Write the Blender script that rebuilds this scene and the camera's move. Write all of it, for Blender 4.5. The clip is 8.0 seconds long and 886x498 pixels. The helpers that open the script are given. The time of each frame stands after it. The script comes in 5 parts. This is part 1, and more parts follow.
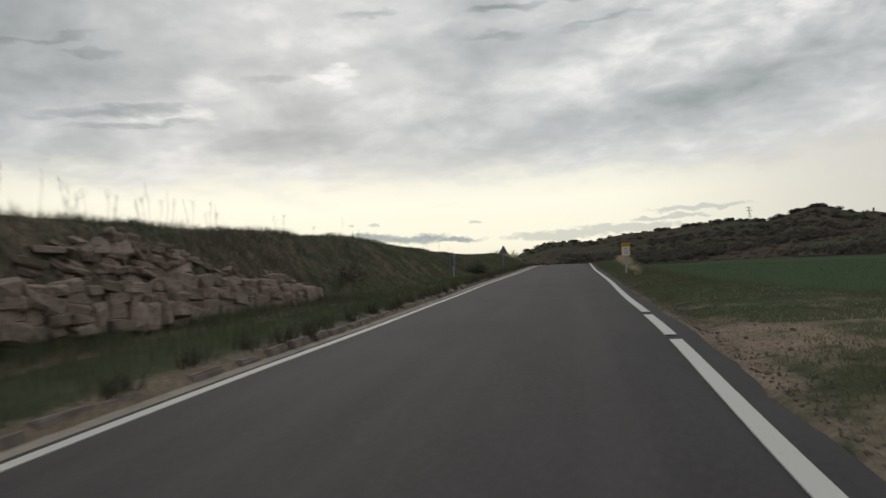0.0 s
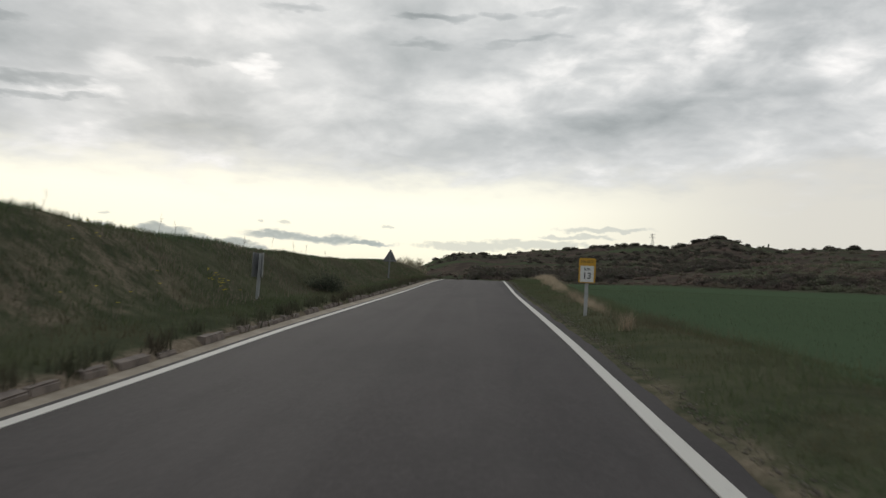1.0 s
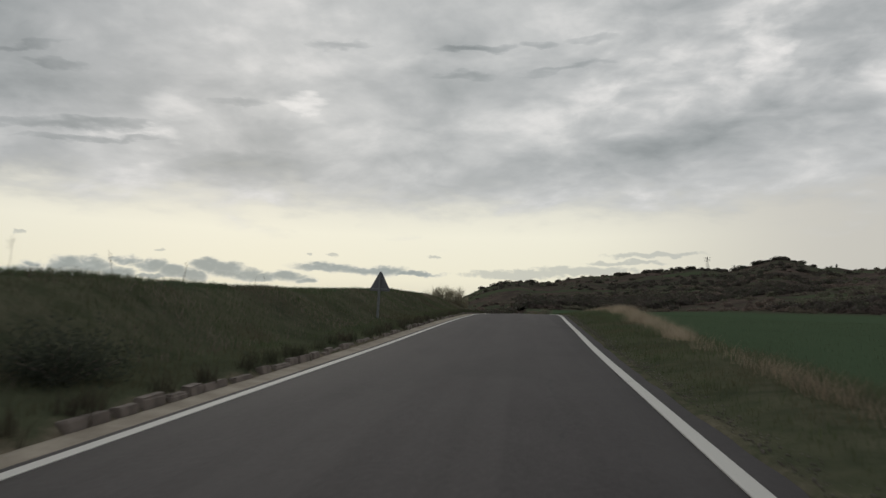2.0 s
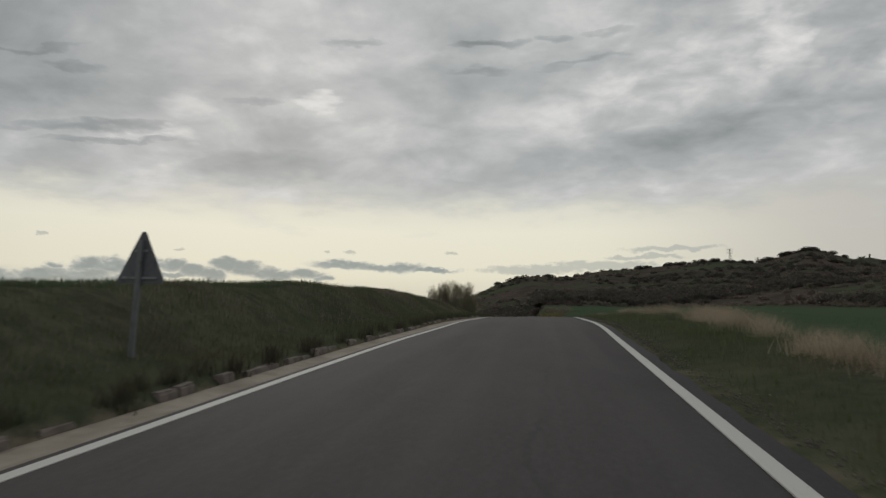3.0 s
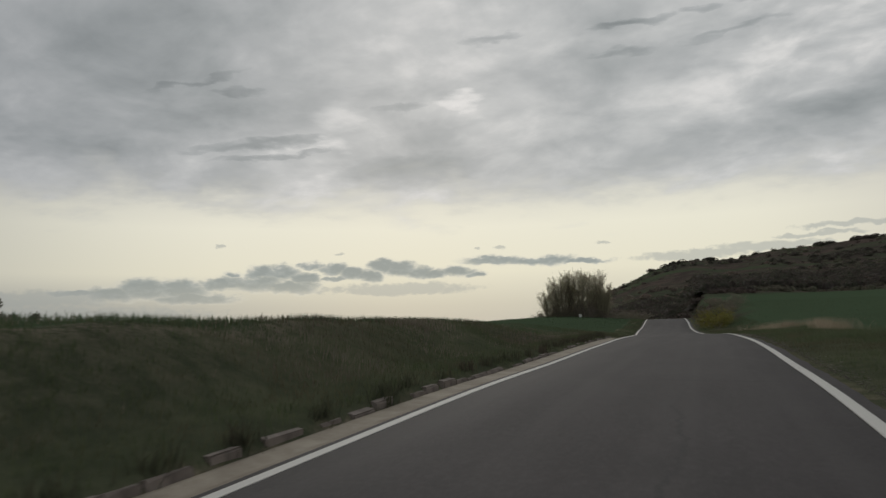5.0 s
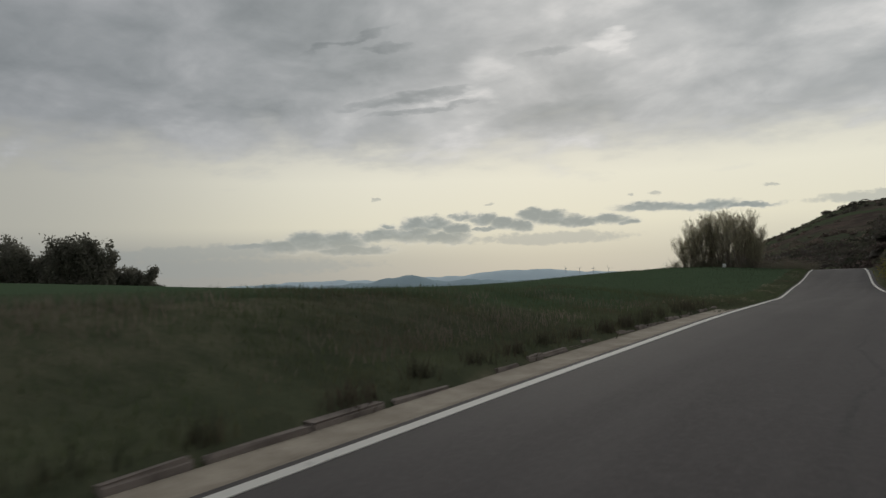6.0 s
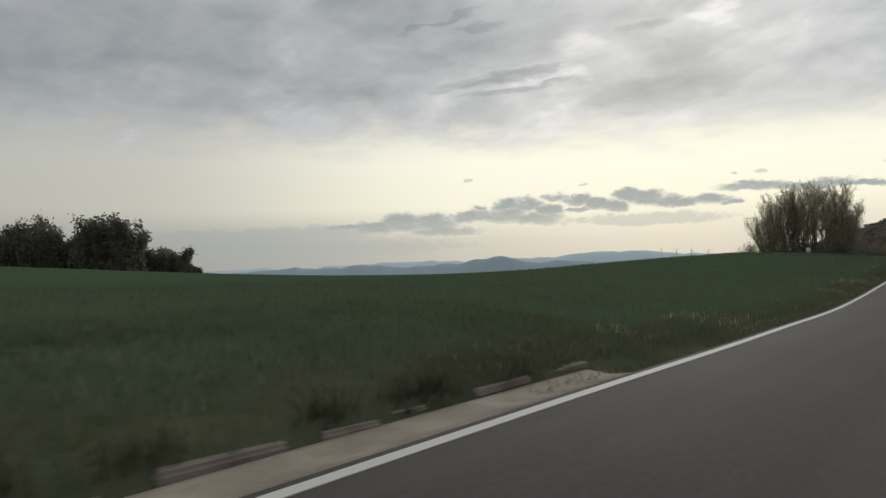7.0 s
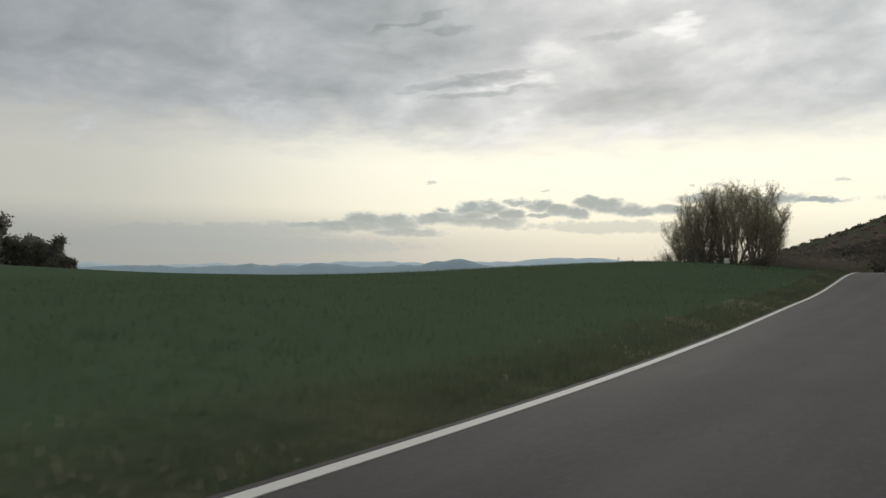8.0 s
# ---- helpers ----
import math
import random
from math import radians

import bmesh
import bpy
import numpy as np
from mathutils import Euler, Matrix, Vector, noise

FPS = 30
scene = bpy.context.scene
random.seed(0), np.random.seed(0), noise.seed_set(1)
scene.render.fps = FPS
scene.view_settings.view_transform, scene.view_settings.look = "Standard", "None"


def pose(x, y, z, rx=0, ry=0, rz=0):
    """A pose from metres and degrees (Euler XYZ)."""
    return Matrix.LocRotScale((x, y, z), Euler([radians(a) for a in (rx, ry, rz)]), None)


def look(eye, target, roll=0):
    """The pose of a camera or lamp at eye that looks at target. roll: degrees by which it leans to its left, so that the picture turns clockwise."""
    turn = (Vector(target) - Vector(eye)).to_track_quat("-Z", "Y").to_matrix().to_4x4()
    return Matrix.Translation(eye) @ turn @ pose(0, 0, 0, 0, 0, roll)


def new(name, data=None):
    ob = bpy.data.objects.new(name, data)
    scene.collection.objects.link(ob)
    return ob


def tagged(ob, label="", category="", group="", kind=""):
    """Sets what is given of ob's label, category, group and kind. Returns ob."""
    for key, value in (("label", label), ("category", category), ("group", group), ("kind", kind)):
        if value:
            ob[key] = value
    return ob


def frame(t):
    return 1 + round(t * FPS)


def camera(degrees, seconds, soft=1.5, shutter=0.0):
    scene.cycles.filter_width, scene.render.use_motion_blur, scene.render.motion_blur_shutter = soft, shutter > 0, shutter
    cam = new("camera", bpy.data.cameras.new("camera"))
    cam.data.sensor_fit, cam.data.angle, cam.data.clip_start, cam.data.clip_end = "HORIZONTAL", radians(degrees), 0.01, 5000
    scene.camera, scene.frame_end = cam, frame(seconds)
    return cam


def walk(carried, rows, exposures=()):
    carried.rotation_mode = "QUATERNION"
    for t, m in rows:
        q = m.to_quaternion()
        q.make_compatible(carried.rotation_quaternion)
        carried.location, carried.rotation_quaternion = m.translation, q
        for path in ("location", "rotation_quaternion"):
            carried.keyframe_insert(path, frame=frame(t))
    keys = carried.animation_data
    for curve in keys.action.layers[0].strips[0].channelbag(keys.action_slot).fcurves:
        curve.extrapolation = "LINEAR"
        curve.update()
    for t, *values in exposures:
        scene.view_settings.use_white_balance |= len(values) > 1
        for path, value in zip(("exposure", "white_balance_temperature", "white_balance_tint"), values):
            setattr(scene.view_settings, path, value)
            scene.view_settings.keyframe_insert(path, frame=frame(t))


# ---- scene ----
cam = camera(65.0, 8.0, soft=1.4, shutter=0.13)
PATH = [
    (0, (0.694, -0.537, 1.311), (-2.762, 19.097, 2.915), -1.87),
    (0.5, (0.697, 7.225, 1.920), (-0.015, 27.172, 3.187), 0.03),
    (1, (0.694, 15.500, 2.491), (-0.216, 35.399, 4.271), 2.04),
    (1.5, (0.806, 23.170, 3.028), (-1.581, 42.872, 5.502), 1.55),
    (1.7, (0.844, 26.412, 3.261), (-1.482, 46.105, 5.863), 1.40),
    (2.8, (1.153, 44.722, 4.410), (-1.324, 64.414, 6.878), 0.11),
    (3, (1.151, 48.018, 4.661), (-1.594, 67.675, 7.127), 0.51),
    (3.5, (1.306, 56.169, 5.238), (-1.343, 75.865, 7.481), 1.29),
    (4, (1.590, 63.626, 5.774), (-1.106, 83.327, 7.923), 0.93),
    (4.5, (1.640, 71.073, 6.214), (-2.124, 90.589, 8.437), 1.15),
    (4.7, (1.673, 74.038, 6.433), (-3.432, 93.222, 8.862), -0.27),
    (5.8, (1.626, 90.032, 7.051), (-8.444, 107.271, 8.246), -0.99),
    (6, (1.635, 92.899, 7.105), (-9.174, 109.697, 8.102), -1.58),
    (6.5, (1.638, 99.971, 7.297), (-10.468, 115.881, 7.848), -0.77),
    (7, (1.493, 107.008, 7.438), (-11.453, 122.244, 7.949), -1.15),
    (7.5, (1.210, 114.071, 7.463), (-11.788, 129.267, 7.868), 1.07),
    (8, (0.945, 121.216, 7.427), (-11.135, 137.146, 7.980), 0.77),
]
EXPOSURES = [(0, 0.1), (0.5, 0.25), (1, 0.22), (1.5, 0.05), (3, -0.24), (3.5, -0.24), (4, -0.2), (4.5, -0.2), (6, -0.26), (6.5, -0.06), (7, 0.1), (7.5, 0.11), (8, 0.17)]
walk(cam, [(t, look(eye, target, roll)) for t, eye, target, roll in PATH], EXPOSURES)

# ---------------------------------------------------------------- world and sun
SUN_AZ, SUN_EL = 24.0, 17.0            # degrees to the left of the road, above the horizon; behind the clouds


class Graph:
    """Short hand for node trees."""

    def __init__(self, tree):
        self.t = tree
        tree.nodes.clear()

    def node(self, kind, **sockets):
        n = self.t.nodes.new(kind)
        for k, v in sockets.items():
            self.put(n.inputs[k], v)
        return n

    def put(self, socket, v):
        if isinstance(v, bpy.types.NodeSocket):
            self.t.links.new(v, socket)
        elif v is not None:
            socket.default_value = v

    def m(self, op, a, b=None, c=None, clamp=False):
        n = self.t.nodes.new("ShaderNodeMath")
        n.operation, n.use_clamp = op, clamp
        for s, v in zip(n.inputs, (a, b, c)):
            self.put(s, v)
        return n.outputs[0]

    def step(self, v, lo, hi, smooth=True):
        n = self.t.nodes.new("ShaderNodeMapRange")
        n.interpolation_type = "SMOOTHSTEP" if smooth else "LINEAR"
        for k, w in (("Value", v), ("From Min", lo), ("From Max", hi)):
            self.put(n.inputs[k], w)
        return n.outputs["Result"]

    def span(self, v, lo, hi, a, b):
        n = self.t.nodes.new("ShaderNodeMapRange")
        for k, w in (("Value", v), ("From Min", lo), ("From Max", hi), ("To Min", a), ("To Max", b)):
            self.put(n.inputs[k], w)
        return n.outputs["Result"]

    def mix(self, f, a, b, blend="MIX"):
        n = self.t.nodes.new("ShaderNodeMix")
        n.data_type, n.blend_type = "RGBA", blend
        self.put(n.inputs[0], f)
        for s, v in ((n.inputs[6], a), (n.inputs[7], b)):
            self.put(s, (*v, 1) if isinstance(v, tuple) and len(v) == 3 else v)
        return n.outputs[2]

    def ramp(self, v, *stops):
        n = self.t.nodes.new("ShaderNodeValToRGB")
        e = n.color_ramp.elements
        while len(e) < len(stops):
            e.new(0.5)
        for el, (p, c) in zip(e, stops):
            el.position, el.color = p, (*c, 1)
        self.put(n.inputs[0], v)
        return n.outputs[0]

    def xyz(self, x, y, z=0.0):
        n = self.t.nodes.new("ShaderNodeCombineXYZ")
        for s, v in zip(n.inputs, (x, y, z)):
            self.put(s, v)
        return n.outputs[0]

    def split(self, v):
        n = self.t.nodes.new("ShaderNodeSeparateXYZ")
        self.put(n.inputs[0], v)
        return n.outputs

    def noise(self, vec, scale, detail=4.0, rough=0.5, distort=0.0):
        n = self.t.nodes.new("ShaderNodeTexNoise")
        for k, v in (("Vector", vec), ("Scale", scale), ("Detail", detail), ("Roughness", rough), ("Distortion", distort)):
            self.put(n.inputs[k], v)
        return n.outputs["Fac"]


def oval(g, az, el, a0, e0, ra, re, slope=0.0):
    """Squared distance from the middle of an oval round (a0, e0) degrees, 1 on its rim; slope tilts it."""
    u = g.m("MULTIPLY_ADD", az, 1.0 / ra, -a0 / ra)
    v = g.m("MULTIPLY_ADD", el, 1.0 / re, (slope * a0 - e0) / re)
    if slope:
        v = g.m("MULTIPLY_ADD", az, -slope / re, v)
    return g.m("MULTIPLY_ADD", v, v, g.m("MULTIPLY", u, u))


world = bpy.data.worlds.new("sky")
world.use_nodes = True
scene.world = world
g = Graph(world.node_tree)
way = g.node("ShaderNodeTexCoord").outputs["Generated"]
wx, wy, wz = g.split(way)
DEG = 57.29578
el = g.m("MULTIPLY", g.m("ARCSINE", wz), DEG)
az = g.m("MULTIPLY", g.m("ARCTAN2", g.m("MULTIPLY", wx, -1.0), wy), DEG)
# the cloud deck, seen in perspective on a flat ceiling
flat = g.m("ADD", g.m("MAXIMUM", wz, 0.0), 0.26)
px, py = g.m("DIVIDE", wx, flat), g.m("DIVIDE", wy, flat)
deck_at = g.xyz(px, py, 0.0)
big = g.noise(deck_at, 1.7, 3.0, 0.55, 0.5)
mid = g.noise(g.xyz(px, py, 3.1), 3.6, 6.0, 0.55, 0.35)
fine = g.noise(g.xyz(g.m("MULTIPLY_ADD", py, 0.12, g.m("MULTIPLY", px, 0.9)), g.m("MULTIPLY", py, 1.1), 7.7), 8.5, 5.0, 0.52, 0.3)
ripple = g.m("MULTIPLY", g.step(az, 4.0, -12.0), g.step(el, 13.0, 19.0))          # a mackerel patch to the right
fine = g.m("MULTIPLY_ADD", g.m("SUBTRACT", fine, 0.5), g.m("MULTIPLY_ADD", ripple, 0.9, 0.55), 0.5)
deck = g.m("ADD", g.m("ADD", g.m("MULTIPLY", big, 0.26), g.m("MULTIPLY", mid, 0.46)), g.m("MULTIPLY", fine, 0.32))
deck = g.m("ADD", deck, 0.012)
rag = g.noise(g.xyz(g.m("MULTIPLY", az, 0.30), g.m("MULTIPLY", el, 0.9), 0.4), 1.0, 4.0, 0.5)
rag2 = g.noise(g.xyz(g.m("MULTIPLY", az, 0.40), g.m("MULTIPLY", el, 1.3), 4.4), 1.0, 4.0, 0.5)
daz, del_ = g.m("MULTIPLY_ADD", g.m("SUBTRACT", rag, 0.5), 5.0, az), g.m("MULTIPLY_ADD", g.m("SUBTRACT", rag2, 0.5), 1.7, el)
# broad masses, bright gaps and thin dark streaks: middle, half widths, slope, how much lighter
for a0, e0, ra, re, slope, lift in (
        (35.1, 15.15, 6.4, 0.45, -0.156, -0.15), (34.2, 14.15, 5.0, 0.28, -0.144, -0.11), (33.0, 14.7, 4.8, 0.34, -0.15, 0.07), (29.0, 15.4, 1.6, 0.9, 0, 0.09),
        (29.0, 17.6, 2.6, 1.1, 0, 0.08), (18.7, 18.7, 1.9, 0.8, 0, 0.10), (19.8, 18.1, 4.6, 1.5, 0, 0.06), (23.6, 18.25, 2.6, 0.36, -0.1, -0.10),
        (15.4, 23.2, 2.9, 0.5, -0.07, -0.12), (37.0, 19.0, 2.8, 0.32, 0, -0.09), (40.0, 21.5, 14.0, 6.0, 0, -0.07), (39.0, 16.8, 6.5, 1.7, 0, -0.06),
        (24.0, 13.1, 8.5, 1.7, -0.06, -0.09), (38.2, 11.9, 3.0, 1.2, 0, -0.07), (3.9, 23.55, 4.0, 0.42, 0, -0.16), (-1.4, 23.85, 1.8, 0.4, 0, -0.12),
        (-5.7, 23.85, 2.0, 0.45, 0, -0.10), (4.8, 21.4, 3.3, 0.45, 0, -0.10), (-4.0, 21.9, 4.6, 0.36, -0.1, -0.10), (6.0, 22.4, 7.0, 0.9, 0, 0.06),
        (-9.6, 22.3, 3.2, 1.6, 0, 0.06), (-19.3, 21.7, 2.6, 2.8, 0.2, 0.13), (-19.0, 24.8, 4.5, 2.0, 0, 0.07), (-4.0, 14.0, 14.0, 2.1, -0.15, -0.065),
        (-18.5, 15.6, 12.0, 1.6, -0.06, -0.05), (4.0, 18.3, 10.0, 1.7, 0, 0.05), (58.0, 17.0, 26.0, 7.0, 0, -0.12), (40.0, 19.6, 4.6, 0.34, -0.28, -0.09),
        (48.0, 14.0, 9.0, 0.8, -0.1, -0.05), (26.0, 21.5, 9.0, 2.2, -0.1, 0.04), (46.0, 25.0, 14.0, 3.5, 0, -0.04)):
    deck = g.m("MULTIPLY_ADD", g.m("SUBTRACT", 1.0, oval(g, daz, del_, a0, e0, ra, re, slope), clamp=True), lift, deck)
deck_colour = g.ramp(deck, (0.28, (0.27, 0.295, 0.305)), (0.40, (0.39, 0.415, 0.425)), (0.49, (0.485, 0.505, 0.515)), (0.57, (0.60, 0.615, 0.62)), (0.70, (0.90, 0.89, 0.88)))
low = g.ramp(g.m("DIVIDE", el, 20.0), (0.0, (0.56, 0.55, 0.49)), (0.10, (0.66, 0.64, 0.54)), (0.24, (0.88, 0.85, 0.69)), (0.42, (0.92, 0.90, 0.76)), (0.65, (0.70, 0.70, 0.66)))
low = g.mix(g.step(az, -2.0, -26.0), low, g.ramp(g.m("DIVIDE", el, 20.0), (0.0, (0.55, 0.54, 0.49)), (0.3, (0.63, 0.615, 0.56)), (0.65, (0.64, 0.63, 0.59))))
low = g.mix(g.m("MULTIPLY", g.step(az, 42.0, 66.0), 0.6), low, (0.52, 0.52, 0.48))
edge = g.m("ADD", g.m("MULTIPLY_ADD", g.m("SUBTRACT", mid, 0.5), 9.0, el), g.m("MULTIPLY_ADD", g.m("SUBTRACT", rag2, 0.5), 2.6, 0.0))
sky = g.mix(g.step(edge, 8.6, 13.2), low, deck_colour)
dim = g.m("MULTIPLY", g.step(az, 22.0, 55.0), g.step(el, 5.0, 1.5))
sky = g.mix(g.m("MULTIPLY", dim, 0.75), sky, (0.40, 0.415, 0.40))
# low heaps of cloud over the plain, flat banks and single puffs: middle and half widths
lumps = g.noise(g.xyz(g.m("MULTIPLY", az, 0.62), g.m("MULTIPLY", el, 1.15), 1.3), 1.0, 5.0, 0.58)
lumps2 = g.noise(g.xyz(g.m("MULTIPLY", az, 0.62), g.m("MULTIPLY", el, 1.15), 8.3), 1.0, 5.0, 0.58)
curl = g.noise(g.xyz(g.m("MULTIPLY", az, 1.5), g.m("MULTIPLY", el, 2.6), 6.0), 1.0, 4.0, 0.55)
haz_, hel = g.m("MULTIPLY_ADD", g.m("SUBTRACT", lumps, 0.5), 2.6, az), g.m("MULTIPLY_ADD", g.m("SUBTRACT", lumps2, 0.5), 1.1, el)


def heaps(rows):
    near = 9.0
    for a0, e0, ra, re in rows:
        near = g.m("MINIMUM", oval(g, haz_, hel, a0, e0, ra * 1.12, re * 1.18), near)
    return g.m("SUBTRACT", 1.0, near)


thick = heaps(((25.2, 5.35, 1.1, 0.62), (23.8, 5.1, 1.7, 0.66), (22.3, 4.8, 1.7, 0.52), (21.0, 4.6, 1.3, 0.38), (19.2, 4.85, 1.8, 0.45), (17.6, 4.5, 1.0, 0.26),
               (31.0, 5.55, 1.0, 0.42), (29.3, 5.2, 1.5, 0.48), (27.6, 4.9, 1.6, 0.58), (26.4, 4.55, 1.2, 0.5), (29.2, 4.5, 1.6, 0.22),
               (35.0, 5.0, 1.4, 0.58), (33.4, 4.95, 1.7, 0.68), (31.6, 4.45, 1.4, 0.55), (35.8, 4.15, 3.0, 0.72), (33.0, 3.75, 2.6, 0.5), (38.2, 4.0, 1.9, 0.5),
               (41.0, 3.7, 2.7, 0.75), (43.5, 3.7, 2.3, 0.85), (45.8, 3.35, 2.0, 0.6), (48.2, 3.35, 1.8, 0.3), (40.0, 2.95, 3.6, 0.42), (16.2, 5.7, 2.9, 0.35), (12.6, 5.5, 3.6, 0.36), (8.8, 5.35, 2.4, 0.2), (37.2, 4.9, 0.8, 0.26)))
body = g.step(g.m("MULTIPLY_ADD", g.m("SUBTRACT", curl, 0.5), 0.9, thick), -0.30, 0.85)
shade = g.m("ADD", g.m("MULTIPLY_ADD", curl, 0.30, 0.125), g.m("ADD", g.m("MULTIPLY", lumps2, 0.45), g.span(thick, -0.15, 0.85, 0.24, -0.13)))
heap_colour = g.ramp(shade, (0.36, (0.275, 0.325, 0.335)), (0.45, (0.34, 0.39, 0.395)), (0.53, (0.46, 0.49, 0.475)), (0.64, (0.74, 0.735, 0.65)))
sky = g.mix(g.m("MULTIPLY", body, g.span(el, 2.4, 4.6, 0.55, 0.93)), sky, heap_colour)
thin = heaps(((0.5, 5.35, 5.0, 0.42), (-5.0, 5.7, 4.2, 0.4), (-10.5, 6.95, 4.0, 0.24), (-8.0, 6.35, 3.2, 0.2), (49.5, 3.0, 3.8, 0.6), (54.0, 2.85, 4.2, 0.55), (59.0, 2.7, 4.8, 0.5), (24.0, 3.5, 7.0, 0.5), (52.0, 1.7, 14.0, 0.8), (38.3, 6.95, 0.55, 0.17), (29.0, 6.5, 0.4, 0.12), (15.6, 6.75, 0.6, 0.2), (17.8, 6.72, 0.45, 0.14), (7.0, 6.7, 0.9, 0.12)))
sky = g.mix(g.m("MULTIPLY", g.step(g.m("MULTIPLY_ADD", g.m("SUBTRACT", curl, 0.5), 1.6, thin), -0.05, 0.75), 0.62), sky, (0.43, 0.46, 0.445))
# the light fades away from where the sun stands behind the clouds
round_sun = g.m("ABSOLUTE", g.m("SUBTRACT", az, 4.0))
sky = g.mix(1.0, sky, g.ramp(g.m("DIVIDE", round_sun, 180.0), (0.0, (1.04, 1.03, 1.01)), (0.19, (1.0, 0.99, 0.98)), (0.30, (0.82, 0.82, 0.83)), (0.40, (0.68, 0.69, 0.71)), (0.6, (0.62, 0.63, 0.65)), (1.0, (0.60, 0.61, 0.63))), "MULTIPLY")
clear = g.node("ShaderNodeTexSky")
clear.sky_type, clear.sun_disc = "NISHITA", False
clear.sun_elevation, clear.sun_rotation = radians(SUN_EL), radians(-SUN_AZ)
thin = g.mix(1.0, clear.outputs[0], (0.05, 0.05, 0.05), "MULTIPLY")
sky = g.mix(0.04, sky, thin)
ground_side = g.step(wz, -0.02, 0.0)
sky = g.mix(ground_side, (0.05, 0.055, 0.045), sky)
back = g.node("ShaderNodeBackground", Color=sky, Strength=1.0)
out = g.node("ShaderNodeOutputWorld", Surface=back.outputs[0])

sun_data = bpy.data.lights.new("sun", "SUN")
sun_data.energy, sun_data.angle, sun_data.color = 0.5, radians(25), (1.0, 0.95, 0.86)
sun = new("sun", sun_data)
a, e = radians(SUN_AZ), radians(SUN_EL)
sun.matrix_world = look((-200 * math.sin(a), 200 * math.cos(a), 200 * math.tan(e)), (0, 0, 0))

# ---------------------------------------------------------------- materials


def material(name):
    mat = bpy.data.materials.new(name)
    mat.use_nodes = True
    g = Graph(mat.node_tree)
    g.bsdf = g.t.nodes.new("ShaderNodeBsdfPrincipled")
    g.end = g.t.nodes.new("ShaderNodeOutputMaterial")
    g.t.links.new(g.bsdf.outputs[0], g.end.inputs[0])
    g.at = g.node("ShaderNodeTexCoord").outputs["Object"]
    return mat, g


def finish(g, colour, rough=0.9, bump=None, strength=0.3, distance=0.02, metal=0.0, specular=0.3):
    g.put(g.bsdf.inputs["Base Color"], (*colour, 1) if isinstance(colour, tuple) and len(colour) == 3 else colour)
    g.put(g.bsdf.inputs["Roughness"], rough)
    g.put(g.bsdf.inputs["Metallic"], metal)
    g.put(g.bsdf.inputs["Specular IOR Level"], specular)
    if bump is not None:
        b = g.node("ShaderNodeBump", Height=bump, Strength=strength, Distance=distance)
        g.put(g.bsdf.inputs["Normal"], b.outputs[0])


def attribute(g, name):
    n = g.t.nodes.new("ShaderNodeAttribute")
    n.attribute_name = name
    return n.outputs["Fac"]


def island(g):
    return g.node("ShaderNodeNewGeometry").outputs["Random Per Island"]


def ground_material():
    mat, g = material("grass_and_earth")
    n1 = g.noise(g.at, 0.35, 5, 0.6)
    n2 = g.noise(g.at, 2.2, 6, 0.65)
    n3 = g.noise(g.at, 14.0, 5, 0.7)
    far = g.noise(g.at, 0.035, 5, 0.6)
    grass = g.mix(g.step(g.m("ADD", n1, g.m("MULTIPLY", n2, 0.6)), 0.55, 1.05), (0.061, 0.070, 0.044), (0.106, 0.113, 0.069))
    straw = g.mix(n3, (0.16, 0.132, 0.105), (0.27, 0.225, 0.175))
    grass = g.mix(g.m("MULTIPLY", attribute(g, "dry"), g.step(g.m("ADD", n2, g.m("MULTIPLY", n3, 0.5)), 0.55, 0.95)), grass, straw)
    rows = g.m("MULTIPLY_ADD", g.noise(g.xyz(g.m("MULTIPLY", g.split(g.at)[0], 3.0), g.m("MULTIPLY", g.split(g.at)[1], 0.12), 0.0), 0.9, 3), 0.35, 0.0)
    wheat = g.mix(g.m("ADD", g.m("MULTIPLY", far, 0.8), rows, clamp=True), (0.064, 0.096, 0.056), (0.090, 0.126, 0.073))
    colour = g.mix(attribute(g, "field"), grass, wheat)
    scrub = g.mix(g.step(far, 0.40, 0.58), (0.124, 0.096, 0.081), (0.082, 0.093, 0.061))
    scrub = g.mix(g.step(g.noise(g.at, 0.09, 6, 0.7), 0.44, 0.60), scrub, (0.078, 0.062, 0.055))
    scrub = g.mix(g.step(g.noise(g.at, 0.33, 5, 0.7), 0.50, 0.64), scrub, (0.064, 0.056, 0.046))
    scrub = g.mix(g.step(g.noise(g.at, 0.14, 4, 0.7), 0.62, 0.72), scrub, (0.19, 0.145, 0.112))
    meadow = g.noise(g.xyz(g.m("MULTIPLY", g.split(g.at)[0], 0.010), g.m("MULTIPLY", g.split(g.at)[1], 0.022), 5.0), 1.0, 3, 0.5)
    scrub = g.mix(g.m("MULTIPLY", g.step(meadow, 0.54, 0.62), 0.85), scrub, (0.085, 0.108, 0.062))
    colour = g.mix(attribute(g, "scrub"), colour, scrub)
    earth = g.mix(g.step(n3, 0.35, 0.7), (0.23, 0.175, 0.135), (0.42, 0.335, 0.26))
    colour = g.mix(g.m("MULTIPLY", attribute(g, "dirt"), g.step(g.m("MULTIPLY_ADD", attribute(g, "dirt"), 0.5, n2), 0.55, 0.85)), colour, earth)
    finish(g, colour, 1.0, g.m("ADD", n2, g.m("MULTIPLY", n3, 0.5)), 0.8, 0.08, specular=0.0)
    return mat


